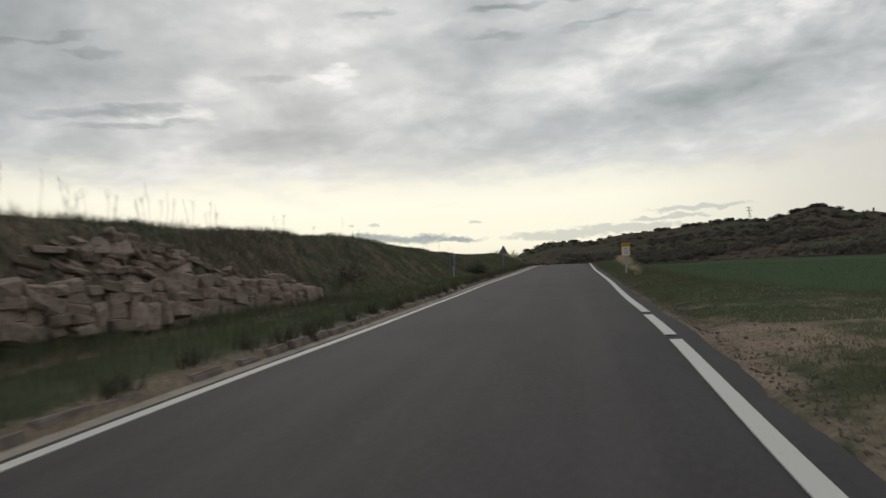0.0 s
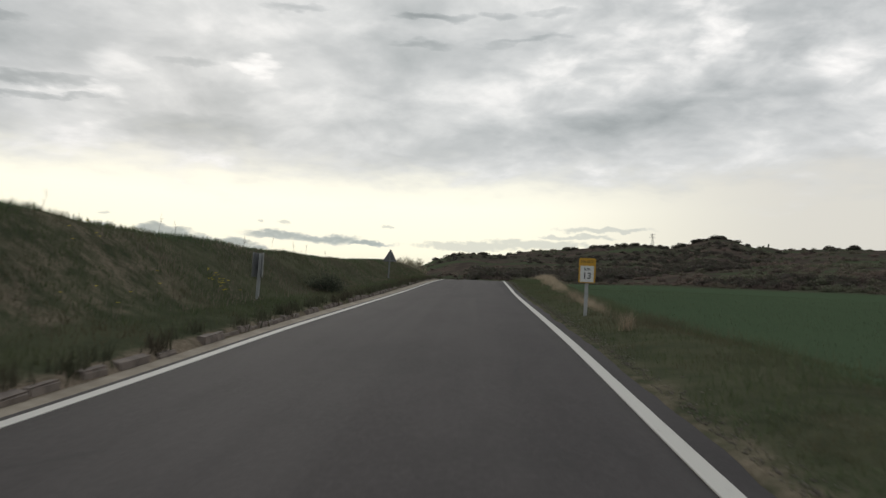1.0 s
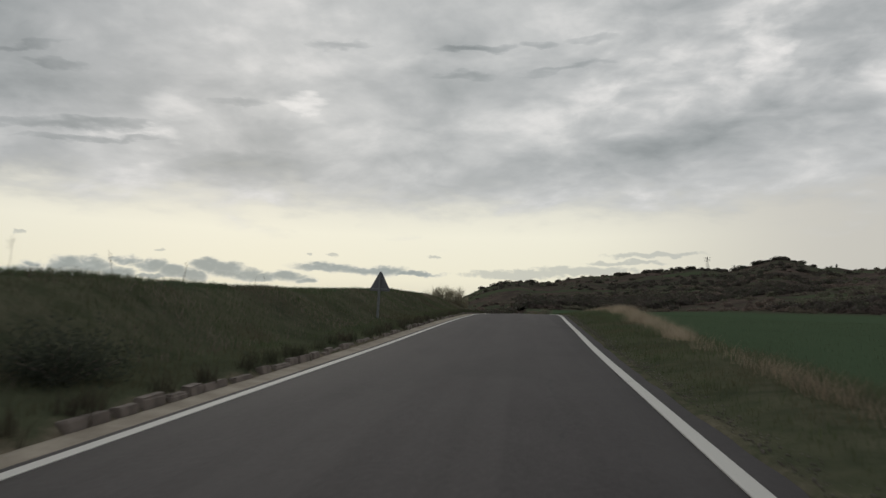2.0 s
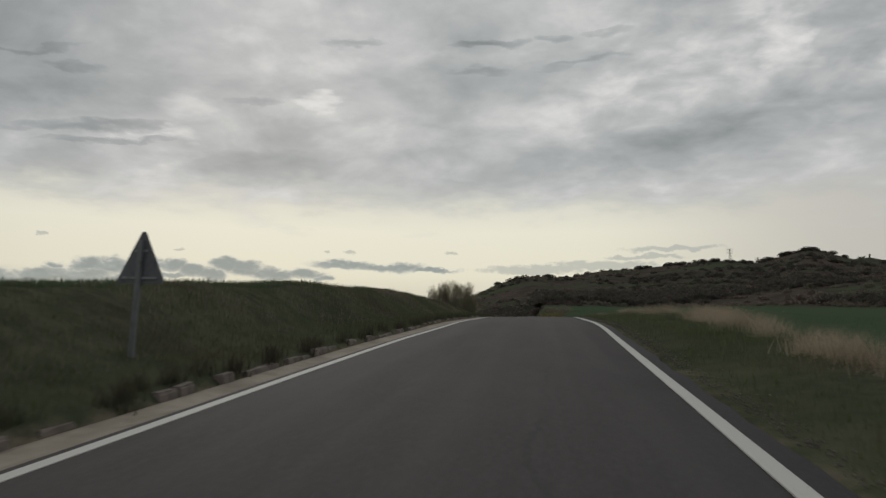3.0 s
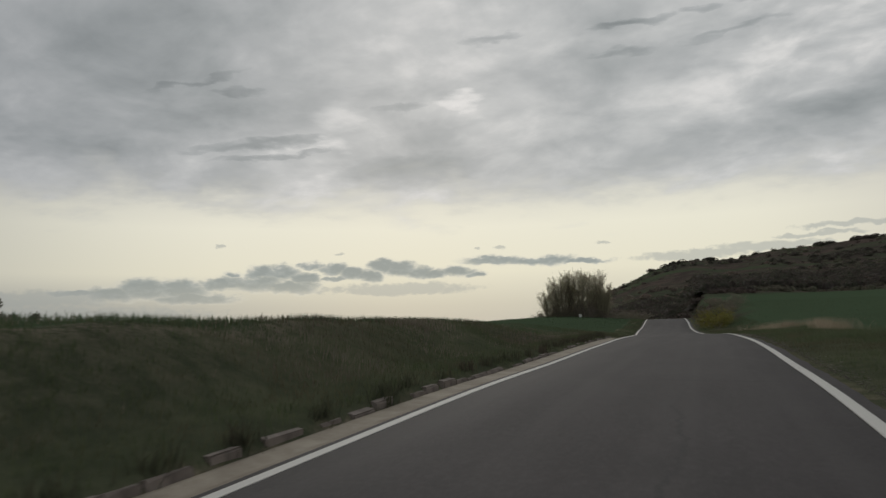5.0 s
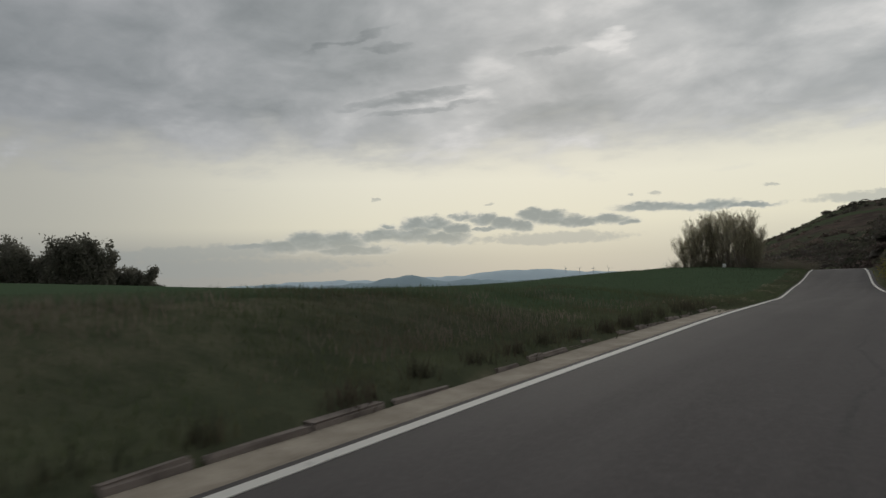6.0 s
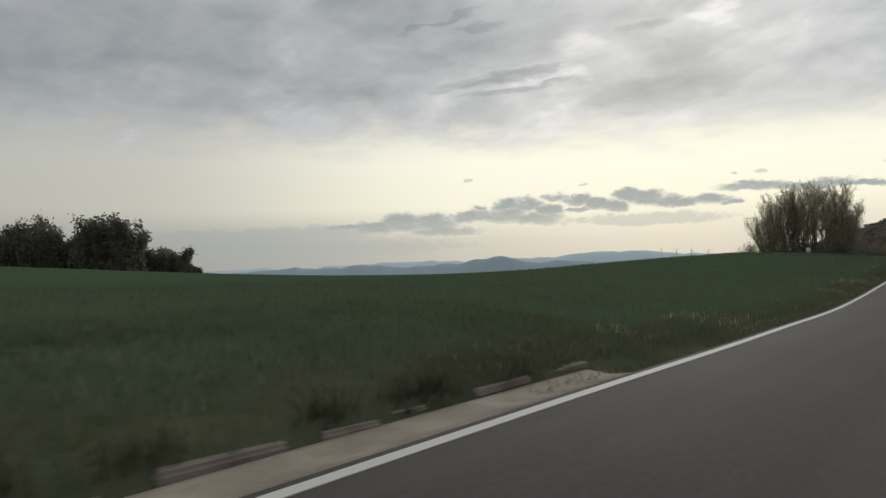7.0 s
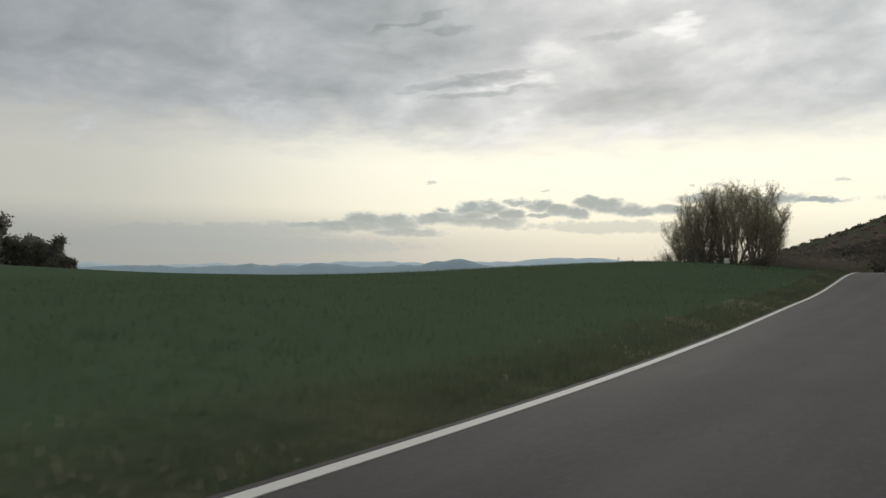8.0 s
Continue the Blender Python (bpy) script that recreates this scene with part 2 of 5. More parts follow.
def asphalt_material():
    mat, g = material("worn_asphalt")
    x, y, z = g.split(g.at)
    grain = g.noise(g.at, 90.0, 3, 0.7)
    blot = g.noise(g.xyz(x, g.m("MULTIPLY", y, 0.25), 0.0), 1.1, 6, 0.6)
    tyre = g.noise(g.xyz(g.m("MULTIPLY", x, 1.6), g.m("MULTIPLY", y, 0.02), 0.0), 1.0, 2, 0.5)
    colour = g.mix(g.step(blot, 0.3, 0.75), (0.0465, 0.0395, 0.040), (0.063, 0.055, 0.055))
    colour = g.mix(g.m("MULTIPLY", g.step(tyre, 0.42, 0.65), 0.45), colour, (0.083, 0.074, 0.072))
    patch = g.noise(g.xyz(x, g.m("MULTIPLY", y, 0.5), 4.0), 0.30, 4, 0.65)
    colour = g.mix(g.m("MULTIPLY", g.step(patch, 0.52, 0.66), 0.7), colour, (0.043, 0.038, 0.038))
    sway = g.m("MULTIPLY_ADD", g.noise(g.xyz(0.0, y, 2.0), 0.22, 6, 0.65), 1.3, x)
    seam = g.m("MULTIPLY", g.step(g.m("ABSOLUTE", g.m("SUBTRACT", sway, 1.95)), 0.045, 0.01), g.step(g.noise(g.at, 0.5, 4, 0.6), 0.42, 0.55))
    colour = g.mix(g.m("MULTIPLY", seam, 0.55), colour, (0.035, 0.033, 0.034))
    speck = g.noise(g.at, 16.0, 4, 0.75)
    colour = g.mix(g.m("MULTIPLY", g.step(speck, 0.40, 0.72), 0.38), colour, (0.105, 0.095, 0.092))
    colour = g.mix(g.m("MULTIPLY", g.step(grain, 0.45, 0.75), 0.35), colour, (0.135, 0.124, 0.116))
    vor = g.node("ShaderNodeTexVoronoi", Vector=g.xyz(g.m("ADD", x, g.m("MULTIPLY", blot, 0.8)), g.m("MULTIPLY", y, 0.35), 0.0), Scale=0.55)
    vor.feature = "DISTANCE_TO_EDGE"
    crack = g.m("MULTIPLY", g.step(vor.outputs["Distance"], 0.006, 0.0), g.step(g.noise(g.at, 0.35, 2), 0.58, 0.68))
    colour = g.mix(g.m("MULTIPLY", crack, 0.35), colour, (0.028, 0.027, 0.027))
    finish(g, colour, 0.86, grain, 0.35, 0.006, specular=0.28)
    return mat


def paint_material():
    mat, g = material("road_paint")
    wear = g.m("ADD", g.m("MULTIPLY", g.noise(g.at, 22.0, 5, 0.75), 0.7), g.m("MULTIPLY", g.noise(g.at, 1.3, 4, 0.6), 0.5))
    colour = g.mix(g.step(wear, 0.68, 0.86), (0.64, 0.62, 0.57), (0.24, 0.23, 0.215))
    finish(g, colour, 0.7, g.noise(g.at, 120.0, 2), 0.2, 0.004)
    return mat


def concrete_material(name, lo, hi):
    mat, g = material(name)
    n = g.noise(g.at, 1.7, 6, 0.65)
    fine = g.noise(g.at, 40.0, 4, 0.7)
    colour = g.mix(g.step(g.m("ADD", n, g.m("MULTIPLY", fine, 0.3)), 0.4, 0.9), lo, hi)
    finish(g, colour, 0.92, fine, 0.5, 0.01, specular=0.2)
    return mat


def stone_material():
    mat, g = material("field_stone")
    info = g.node("ShaderNodeObjectInfo").outputs["Random"]
    n = g.noise(g.at, 4.0, 6, 0.65)
    colour = g.mix(info, (0.46, 0.36, 0.30), (0.34, 0.275, 0.23))
    colour = g.mix(g.step(n, 0.4, 0.7), colour, (0.27, 0.21, 0.17))
    colour = g.mix(g.step(g.noise(g.at, 13.0, 4, 0.7), 0.60, 0.72), colour, (0.38, 0.33, 0.26))
    finish(g, colour, 0.95, g.m("ADD", n, g.noise(g.at, 25.0, 4, 0.7)), 0.8, 0.03, specular=0.15)
    return mat


def blade_material(name, a, b, c, through_share=0.5):
    mat, g = material(name)
    r = island(g)
    colour = g.mix(r, a, b)
    colour = g.mix(g.step(g.noise(g.at, 0.6, 3), 0.50, 0.66), colour, c)
    colour = g.mix(g.m("MULTIPLY", g.step(g.noise(g.at, 0.17, 5, 0.6), 0.48, 0.62), 0.75), colour, tuple(0.85 * v for v in c))
    g.put(g.bsdf.inputs["Base Color"], colour)
    g.put(g.bsdf.inputs["Roughness"], 0.75)
    g.put(g.bsdf.inputs["Specular IOR Level"], 0.15)
    tr = g.node("ShaderNodeBsdfTranslucent", Color=colour)
    mx = g.node("ShaderNodeMixShader", Fac=through_share)
    g.t.links.new(g.bsdf.outputs[0], mx.inputs[1])
    g.t.links.new(tr.outputs[0], mx.inputs[2])
    g.t.links.new(mx.outputs[0], g.end.inputs[0])
    return mat


def bark_material():
    mat, g = material("grey_brown_bark")
    x, y, z = g.split(g.at)
    n = g.noise(g.xyz(g.m("MULTIPLY", x, 9.0), g.m("MULTIPLY", y, 9.0), g.m("MULTIPLY", z, 1.6)), 1.2, 5, 0.7)
    finish(g, g.mix(g.step(n, 0.35, 0.7), (0.16, 0.135, 0.115), (0.32, 0.275, 0.235)), 0.95, n, 0.8, 0.03, specular=0.1)
    return mat


def metal_material(name, colour, rough=0.5):
    mat, g = material(name)
    n = g.noise(g.at, 6.0, 5, 0.6)
    dirt = tuple(0.62 * v for v in colour)
    finish(g, g.mix(g.step(n, 0.45, 0.8), colour, dirt), rough, g.noise(g.at, 60.0, 3), 0.08, 0.004, 0.35, 0.4)
    return mat


def plate_material(name, colour):
    mat, g = material(name)
    x, y, z = g.split(g.at)
    n = g.noise(g.xyz(g.m("MULTIPLY", x, 14.0), g.m("MULTIPLY", y, 14.0), g.m("MULTIPLY", z, 2.5)), 1.0, 5, 0.7)
    finish(g, g.mix(g.m("MULTIPLY", g.step(n, 0.5, 0.85), 0.3), colour, (0.22, 0.20, 0.17)), 0.45, n, 0.05, 0.004, specular=0.4)
    return mat


def haze_tint_material(name, near, far):
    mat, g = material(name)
    # base colour stands for distance haze; the air itself is clear
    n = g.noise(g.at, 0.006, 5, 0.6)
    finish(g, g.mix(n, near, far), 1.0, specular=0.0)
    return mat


MAT_GROUND = ground_material()
MAT_ASPHALT = asphalt_material()
MAT_PAINT = paint_material()
MAT_GUTTER = concrete_material("silted_concrete", (0.27, 0.23, 0.18), (0.44, 0.385, 0.31))
MAT_KERB = concrete_material("weathered_kerb", (0.14, 0.116, 0.102), (0.28, 0.24, 0.21))
MAT_STONE = stone_material()
MAT_GREEN = blade_material("green_grass", (0.084, 0.111, 0.058), (0.126, 0.147, 0.076), (0.137, 0.127, 0.081))
MAT_WHEAT = blade_material("young_wheat", (0.097, 0.133, 0.082), (0.126, 0.165, 0.099), (0.109, 0.146, 0.089))
MAT_STRAW = blade_material("dry_grass", (0.38, 0.31, 0.225), (0.54, 0.45, 0.335), (0.32, 0.26, 0.19))
MAT_BARK = bark_material()
MAT_LEAF = blade_material("spring_leaves", (0.42, 0.39, 0.265), (0.52, 0.485, 0.34), (0.40, 0.365, 0.255), 0.65)
MAT_DARKLEAF = blade_material("evergreen_leaves", (0.062, 0.072, 0.052), (0.088, 0.098, 0.070), (0.072, 0.080, 0.060))
MAT_SCRUB = blade_material("scrub_leaves", (0.099, 0.097, 0.070), (0.135, 0.119, 0.088), (0.131, 0.099, 0.081))
MAT_YELLOW = blade_material("yellowish_leaves", (0.18, 0.17, 0.045), (0.28, 0.25, 0.07), (0.14, 0.15, 0.045))
MAT_ZINC = metal_material("galvanised_steel", (0.30, 0.31, 0.32), 0.55)
MAT_POST = metal_material("grey_painted_post", (0.42, 0.43, 0.43), 0.6)
MAT_LATTICE = metal_material("dark_lattice_steel", (0.12, 0.125, 0.13), 0.7)
MAT_DARKPOST = metal_material("weathered_post", (0.24, 0.245, 0.25), 0.65)
MAT_DARKPLATE = plate_material("dull_plate", (0.33, 0.34, 0.34))
MAT_BACK = metal_material("sign_back", (0.175, 0.181, 0.190), 0.6)
MAT_AMBER = plate_material("amber_plate", (0.60, 0.33, 0.025))
MAT_WHITE = plate_material("white_plate", (0.74, 0.74, 0.71))
MAT_BLACK = plate_material("black_letters", (0.025, 0.025, 0.028))
MAT_BROWN = plate_material("brown_letters", (0.16, 0.085, 0.015))
MAT_RED = plate_material("red_border", (0.45, 0.03, 0.03))
# far hills and turbines carry the blue haze in their own colour
MAT_HAZE = haze_tint_material("far_hills_haze_tint", (0.56, 0.68, 0.74), (0.66, 0.76, 0.80))
MAT_HAZE2 = haze_tint_material("nearer_hills_haze_tint", (0.34, 0.44, 0.48), (0.40, 0.49, 0.53))
MAT_TURBINE = haze_tint_material("hazy_white", (0.62, 0.66, 0.69), (0.66, 0.70, 0.72))
MAT_FLOWER = blade_material("yellow_petals", (0.62, 0.48, 0.05), (0.72, 0.60, 0.08), (0.58, 0.50, 0.10))
MAT_GRAVEL = blade_material("grey_gravel", (0.196, 0.175, 0.154), (0.336, 0.301, 0.259), (0.238, 0.210, 0.182))


def hill_scrub_material():
    mat, g = material("hill_scrub_leaves")
    wide = g.noise(g.at, 0.022, 3, 0.6)
    colour = g.mix(g.step(wide, 0.40, 0.56), (0.27, 0.21, 0.18), (0.19, 0.205, 0.14))
    colour = g.mix(g.step(g.noise(g.at, 0.05, 2, 0.5), 0.54, 0.64), colour, (0.165, 0.135, 0.12))
    colour = g.mix(g.m("MULTIPLY", island(g), 0.3), colour, (0.30, 0.24, 0.195))
    finish(g, colour, 1.0, g.noise(g.at, 1.4, 5, 0.7), 1.0, 0.6, specular=0.0)
    tr = g.node("ShaderNodeBsdfTranslucent", Color=colour)
    mx = g.node("ShaderNodeMixShader", Fac=0.45)
    g.t.links.new(g.bsdf.outputs[0], mx.inputs[1])
    g.t.links.new(tr.outputs[0], mx.inputs[2])
    g.t.links.new(mx.outputs[0], g.end.inputs[0])
    return mat


MAT_HILL = hill_scrub_material()
MAT_THICKET = blade_material("thicket_leaves", (0.102, 0.086, 0.076), (0.139, 0.120, 0.102), (0.102, 0.107, 0.076))
# evergreen leaves painted paler, to put distance haze over the far wood
MAT_WOOD = blade_material("hazed_evergreen_leaves", (0.20, 0.197, 0.156), (0.257, 0.247, 0.197), (0.216, 0.206, 0.170))
MAT_OLIVE = blade_material("rank_grass", (0.105, 0.134, 0.074), (0.144, 0.171, 0.097), (0.139, 0.141, 0.091))
MAT_FRESH = blade_material("short_green_grass", (0.110, 0.150, 0.085), (0.150, 0.186, 0.100), (0.150, 0.150, 0.092))
MAT_WEED = blade_material("dark_weeds", (0.070, 0.078, 0.050), (0.105, 0.108, 0.068), (0.095, 0.082, 0.060))
MAT_DULL = blade_material("dead_grass", (0.212, 0.177, 0.143), (0.297, 0.251, 0.200), (0.183, 0.151, 0.123))

# ---------------------------------------------------------------- helpers for meshes


def np_mesh(name, verts, faces, mat=None, smooth=False):
    """A mesh from arrays; all faces have the same number of corners."""
    verts, faces = np.asarray(verts, np.float32), np.asarray(faces, np.int32)
    me = bpy.data.meshes.new(name)
    me.vertices.add(len(verts))
    me.vertices.foreach_set("co", verts.ravel())
    me.loops.add(faces.size)
    me.loops.foreach_set("vertex_index", faces.ravel())
    me.polygons.add(len(faces))
    me.polygons.foreach_set("loop_start", np.arange(len(faces), dtype=np.int32) * faces.shape[1])
    me.polygons.foreach_set("use_smooth", np.full(len(faces), smooth))
    me.update(calc_edges=True)
    if mat:
        me.materials.append(mat)
    return me


def bm_mesh(name, bm, mat, smooth=False):
    me = bpy.data.meshes.new(name)
    for f in bm.faces:
        f.smooth = smooth
    bm.normal_update()
    bm.to_mesh(me)
    bm.free()
    me.materials.append(mat)
    return me


def part(name, bm, mat, parent, label="", smooth=False):
    """Links a bmesh as one mesh object under a thing or a part."""
    ob = new(name, bm_mesh(name, bm, mat, smooth))
    ob.parent = parent
    return tagged(ob, label)


def thing(name, at, label, category, group="", rz=0.0):
    ob = new(name)
    ob.matrix_basis = pose(*at, 0, 0, rz)
    return tagged(ob, label, category, group)


def box(bm, size, at=(0, 0, 0), turn=(0, 0, 0), bevel=0.0):
    made = bmesh.ops.create_cube(bm, size=1.0, matrix=pose(*at, *turn) @ Matrix.Diagonal((*size, 1)))
    if bevel:
        edges = list({e for v in made["verts"] for e in v.link_edges})
        bmesh.ops.bevel(bm, geom=edges, offset=bevel, segments=2, affect="EDGES")


def tube(bm, a, b, ra, rb, sides=8):
    a, b = Vector(a), Vector(b)
    m = Matrix.Translation((a + b) / 2) @ (b - a).to_track_quat("Z", "Y").to_matrix().to_4x4()
    bmesh.ops.create_cone(bm, cap_ends=True, segments=sides, radius1=ra, radius2=rb, depth=(b - a).length, matrix=m)


def lattice(ix, iy, seed):
    h = (ix.astype(np.int64) * 374761393 + iy.astype(np.int64) * 668265263 + seed * 974634547) & 0xFFFFFFFF
    h = ((h ^ (h >> 13)) * 1274126177) & 0xFFFFFFFF
    return ((h ^ (h >> 16)) & 0xFFFF) / 65535.0


def value_noise(x, y, seed=0):
    ix, iy = np.floor(x), np.floor(y)
    fx, fy = x - ix, y - iy
    fx, fy = fx * fx * (3 - 2 * fx), fy * fy * (3 - 2 * fy)
    a, b = lattice(ix, iy, seed), lattice(ix + 1, iy, seed)
    c, d = lattice(ix, iy + 1, seed), lattice(ix + 1, iy + 1, seed)
    return (a * (1 - fx) + b * fx) * (1 - fy) + (c * (1 - fx) + d * fx) * fy


def fbm(x, y, octaves=4, seed=0):
    """Between about -0.5 and 0.5."""
    total, amp, norm = 0.0, 1.0, 0.0
    for k in range(octaves):
        total = total + amp * (value_noise(x * 2**k, y * 2**k, seed + k) - 0.5)
        norm += amp
        amp *= 0.5
    return total / norm


def smooth01(v, lo, hi):
    t = np.clip((v - lo) / (hi - lo), 0, 1)
    return t * t * (3 - 2 * t)


# ---------------------------------------------------------------- the plan
ROAD_Y = [-60, -30, 0, 7.3, 15.3, 23.2, 26.4, 44.7, 48, 56, 63.7, 71, 74, 90, 93, 100, 107, 114, 121, 127, 133, 140, 146, 155, 160, 165, 172, 180, 190, 205, 225]
ROAD_Z = [-4.576, -2.172, 0.066, 0.654, 1.197, 1.747, 2.008, 3.212, 3.433, 4.02, 4.56, 5.016, 5.195, 5.831, 5.855, 6.036, 6.147, 6.186, 6.16, 6.021, 5.974, 5.992, 6.116, 6.348, 6.585, 6.905, 7.313, 7.543, 7.538, 7.091, 6.392]
BEND_Y = [-60, 0, 4, 8, 11, 18, 22, 28, 34, 44, 50, 54, 58, 62, 66, 68, 71, 80, 92, 97, 105, 108, 112, 118, 121, 125, 128, 131, 136, 142, 150, 165, 180, 205, 225]
BEND_X = [-0.582, -0.583, -0.553, -0.414, -0.322, -0.312, -0.218, -0.142, -0.07, 0.057, 0.152, 0.236, 0.301, 0.386, 0.466, 0.572, 0.627, 0.655, 0.75, 0.782, 0.751, 0.644, 0.555, 0.447, 0.262, -0.073, -0.3, -0.545, -0.986, -1.462, -1.943, -2.538, -3.287, -4.988, -6.788]
HALF = 2.45                     # from the middle of the road to the middle of its edge lines
GUTTER_END = 115.5


def eased(y, ys, zs):
    """A table read with its corners rounded off."""
    return sum(w * np.interp(y + o, ys, zs) for o, w in ((-3, 0.12), (-1.5, 0.22), (0, 0.32), (1.5, 0.22), (3, 0.12)))


def road_z(y):
    return eased(np.asarray(y, float), ROAD_Y, ROAD_Z)


def road_x(y):
    return eased(np.asarray(y, float), BEND_Y, BEND_X)


RIDGE_AZ = [-180, -125, -90, -60, -40, -30, -25, -24.1, -23.05, -22, -20.5, -19.1, -18, -16.6, -15.2, -14, -11.1, -8.1, -5.1, -2.4, -1.2, 0.4, 2, 3.6, 5.45, 7.1, 8.9, 10.6, 12, 14, 18, 180]
RIDGE_EL = [0, 0, 2.0, 4.0, 5.2, 5.5, 5.6, 5.8, 5.7, 6.2, 6.6, 6.3, 5.95, 5.6, 5.85, 5.9, 5.7, 5.45, 5.35, 4.8, 4.75, 4.95, 4.65, 4.2, 3.3, 2.7, 2.0, 1.45, 0.8, 0.25, -0.3, -0.3]


def gutter_edge(y):
    """From the middle of the road to the outer edge of the gutter, which widens on the way."""
    return np.interp(y, [-60, 18, 30, 45, 58, 92, 104], [2.93, 2.93, 3.02, 3.12, 3.18, 3.18, 3.3])


def masks(x, y):
    """Heights and zones of the ground at x, y."""
    d = x - road_x(y)
    zr = road_z(y)
    n1, n2 = fbm(x * 0.35, y * 0.35, 4, 3), fbm(x * 1.6, y * 1.6, 3, 11)
    # left: gutter, bank, field
    u = -d
    crest = np.interp(y, [-60, 0, 24, 33, 40, 50, 60, 75, 86, 95, 105, 115, 130, 150, 170, 200], [2.2, 2.2, 2.05, 1.64, 1.50, 1.30, 1.20, 1.30, 1.26, 1.02, 0.83, 0.66, 0.70, 0.78, 0.9, 1.0])
    wide = np.interp(y, [-60, 100, 118, 135, 200], [2.7, 2.7, 5.5, 14, 16])
    wide = np.where(y < 20, np.interp(y, [16.5, 20], [1.6, 2.7]), wide)
    foot = np.interp(y, [-60, 16.5, 20, 108, 120, 200], [5.75, 5.75, 4.3, 4.3, 3.3, 3.1])
    rise = smooth01(u, foot, foot + wide)
    left = zr + np.interp(u + 3.2 - gutter_edge(y), [2.6, 2.7, 3.2, 3.3, 3.8, 4.5], [-0.12, -0.14, -0.16, 0.04, 0.12, 0.18]) * np.where(y < GUTTER_END + 2, 1, 0.6) + (crest - 0.18) * rise
    left = left + 0.008 * np.clip(u - foot - wide, 0, 40)
    table = np.interp(y, [-300, 0, 50, 95, 140, 190, 240, 330, 500, 900, 1600, 5000], [-8, 3.7, 5.6, 6.8, 6.55, 6.55, 4.6, 2.0, -4, -25, -60, -90])
    table = table + 0.85 * np.exp(-(((x + 10) / 19) ** 2) - ((np.maximum(y, 190) - 190) / 90) ** 2) * smooth01(y, 130, 184)
    table = table + 1.9 * np.exp(-(((x + 84) / 34) ** 2)) * smooth01(y, 60, 105) * smooth01(y - 0.25 * (x + 68), 160, 128)
    table = table + 0.6 * smooth01(-x, 60, 150) * smooth01(y - 121 + 0.62 * x, 15, -25) * smooth01(y, 60, 130) * smooth01(-x, 420, 240)
    table = table - 0.06 * np.clip(-x - 280, 0, 2500)
    table = table - 0.018 * np.clip(-x - 40, 0, 60) * smooth01(y, 140, 185)
    far_l = smooth01(u, 9, 48)
    left = left * (1 - far_l) + table * far_l
    # right: verge with a low ridge of rough grass, field below it
    ridge = np.interp(y, [-60, 8, 20, 32, 40, 55, 66, 80, 110, 140], [7.5, 7.5, 5.0, 4.0, 4.3, 5.0, 5.5, 6.4, 6.6, 5.0])
    verge = zr + np.interp(d, [2.66, 2.74, 3.1, 3.7, 5.0], [-0.12, -0.035, -0.02, 0.06, 0.08]) + 0.06 * np.exp(-(((d - ridge) / 0.8) ** 2))
    plain = np.interp(y, [-300, 0, 17, 60, 100, 137, 250, 320, 600], [-12, 0.1, 1.1, 3.4, 5.5, 7.1, 13.0, 15.5, 20])
    far_r = smooth01(d, ridge, ridge + np.interp(y, [0, 60, 120, 150], [4, 3.5, 5, 4.5]))
    right = verge * (1 - far_r) + plain * far_r
    z = np.where(d < 0, left, right)
    bumps = smooth01(np.abs(d), 3.3, 6.0)
    z = z + bumps * (0.22 * n1 + 0.07 * n2) * np.where(np.abs(d) > 30, 0.6, 1.0) * np.where((d < -foot) & (u < foot + wide + 3), 1.25, 0.7)
    # the hill
    az = np.degrees(np.arctan2(-(x - 1), y - 60))
    r = np.hypot(x - 1, y - 60)
    ridge_r = np.interp(az, [-120, -60, -30, -21, -15, -5, 0, 5, 12, 40], [330, 420, 520, 590, 600, 600, 560, 580, 600, 600])
    foot_r = np.interp(az, [-90, -45, -28, -17, -8, -2, 6, 20], [200, 175, 165, 195, 205, 170, 150, 200])
    top = 5.3 + ridge_r * np.tan(np.radians(np.interp(az, RIDGE_AZ, RIDGE_EL)))
    q = np.clip((r - foot_r) / (ridge_r - foot_r), 0, None)
    lumpy = fbm(x * 0.016, y * 0.016, 4, 21)
    shape = np.where(q < 1, q**1.08 + 0.32 * lumpy * np.clip(q, 0, 1) * (1 - np.clip(q, 0, 1)), 1.0)
    base = np.where(q < 0.15, np.minimum(z, 13), 8 + (np.minimum(z, 13) - 8) * smooth01(q, 0.6, 0.15))
    on = (az < 17) & (az > -125) & (r > foot_r) & (y > 0)
    hill = base + (top - base) * shape + np.clip(q, 0, 1) * (3.0 * fbm(x * 0.05, y * 0.05, 3, 31) + 0.9 * fbm(x * 0.2, y * 0.2, 2, 33))
    behind = 5.3 + np.minimum(r, 1500) * np.tan(np.radians(np.interp(az, RIDGE_AZ, RIDGE_EL) - 0.55)) - 0.04 * np.clip(r - 1500, 0, None)
    hill = np.where(q > 1, hill + (behind - hill) * smooth01(q, 1.0, 1.35), hill)
    z = np.where(on, np.maximum(hill, np.where(q < 0.05, z, hill)), z)
    scrub = np.where(on, smooth01(q, 0.0, 0.03), 0.0)
    scrub = np.maximum(scrub, ((d > -14) & (d < 6) & (y > 192) & (y < 400)) * 0.8)
    scrub = np.maximum(scrub, smooth01(y, 152, 160) * smooth01(d, 2.9, 3.5) * smooth01(d, 9.4 + 5 * n1, 7.6 + 5 * n1))
    field_l = smooth01(u, foot + wide - 0.3 + 1.2 * n1, foot + wide + 0.5 + 1.2 * n1)
    edge_l = np.interp(y, [104, 112, 120], [6.2, 4.6, 3.7])
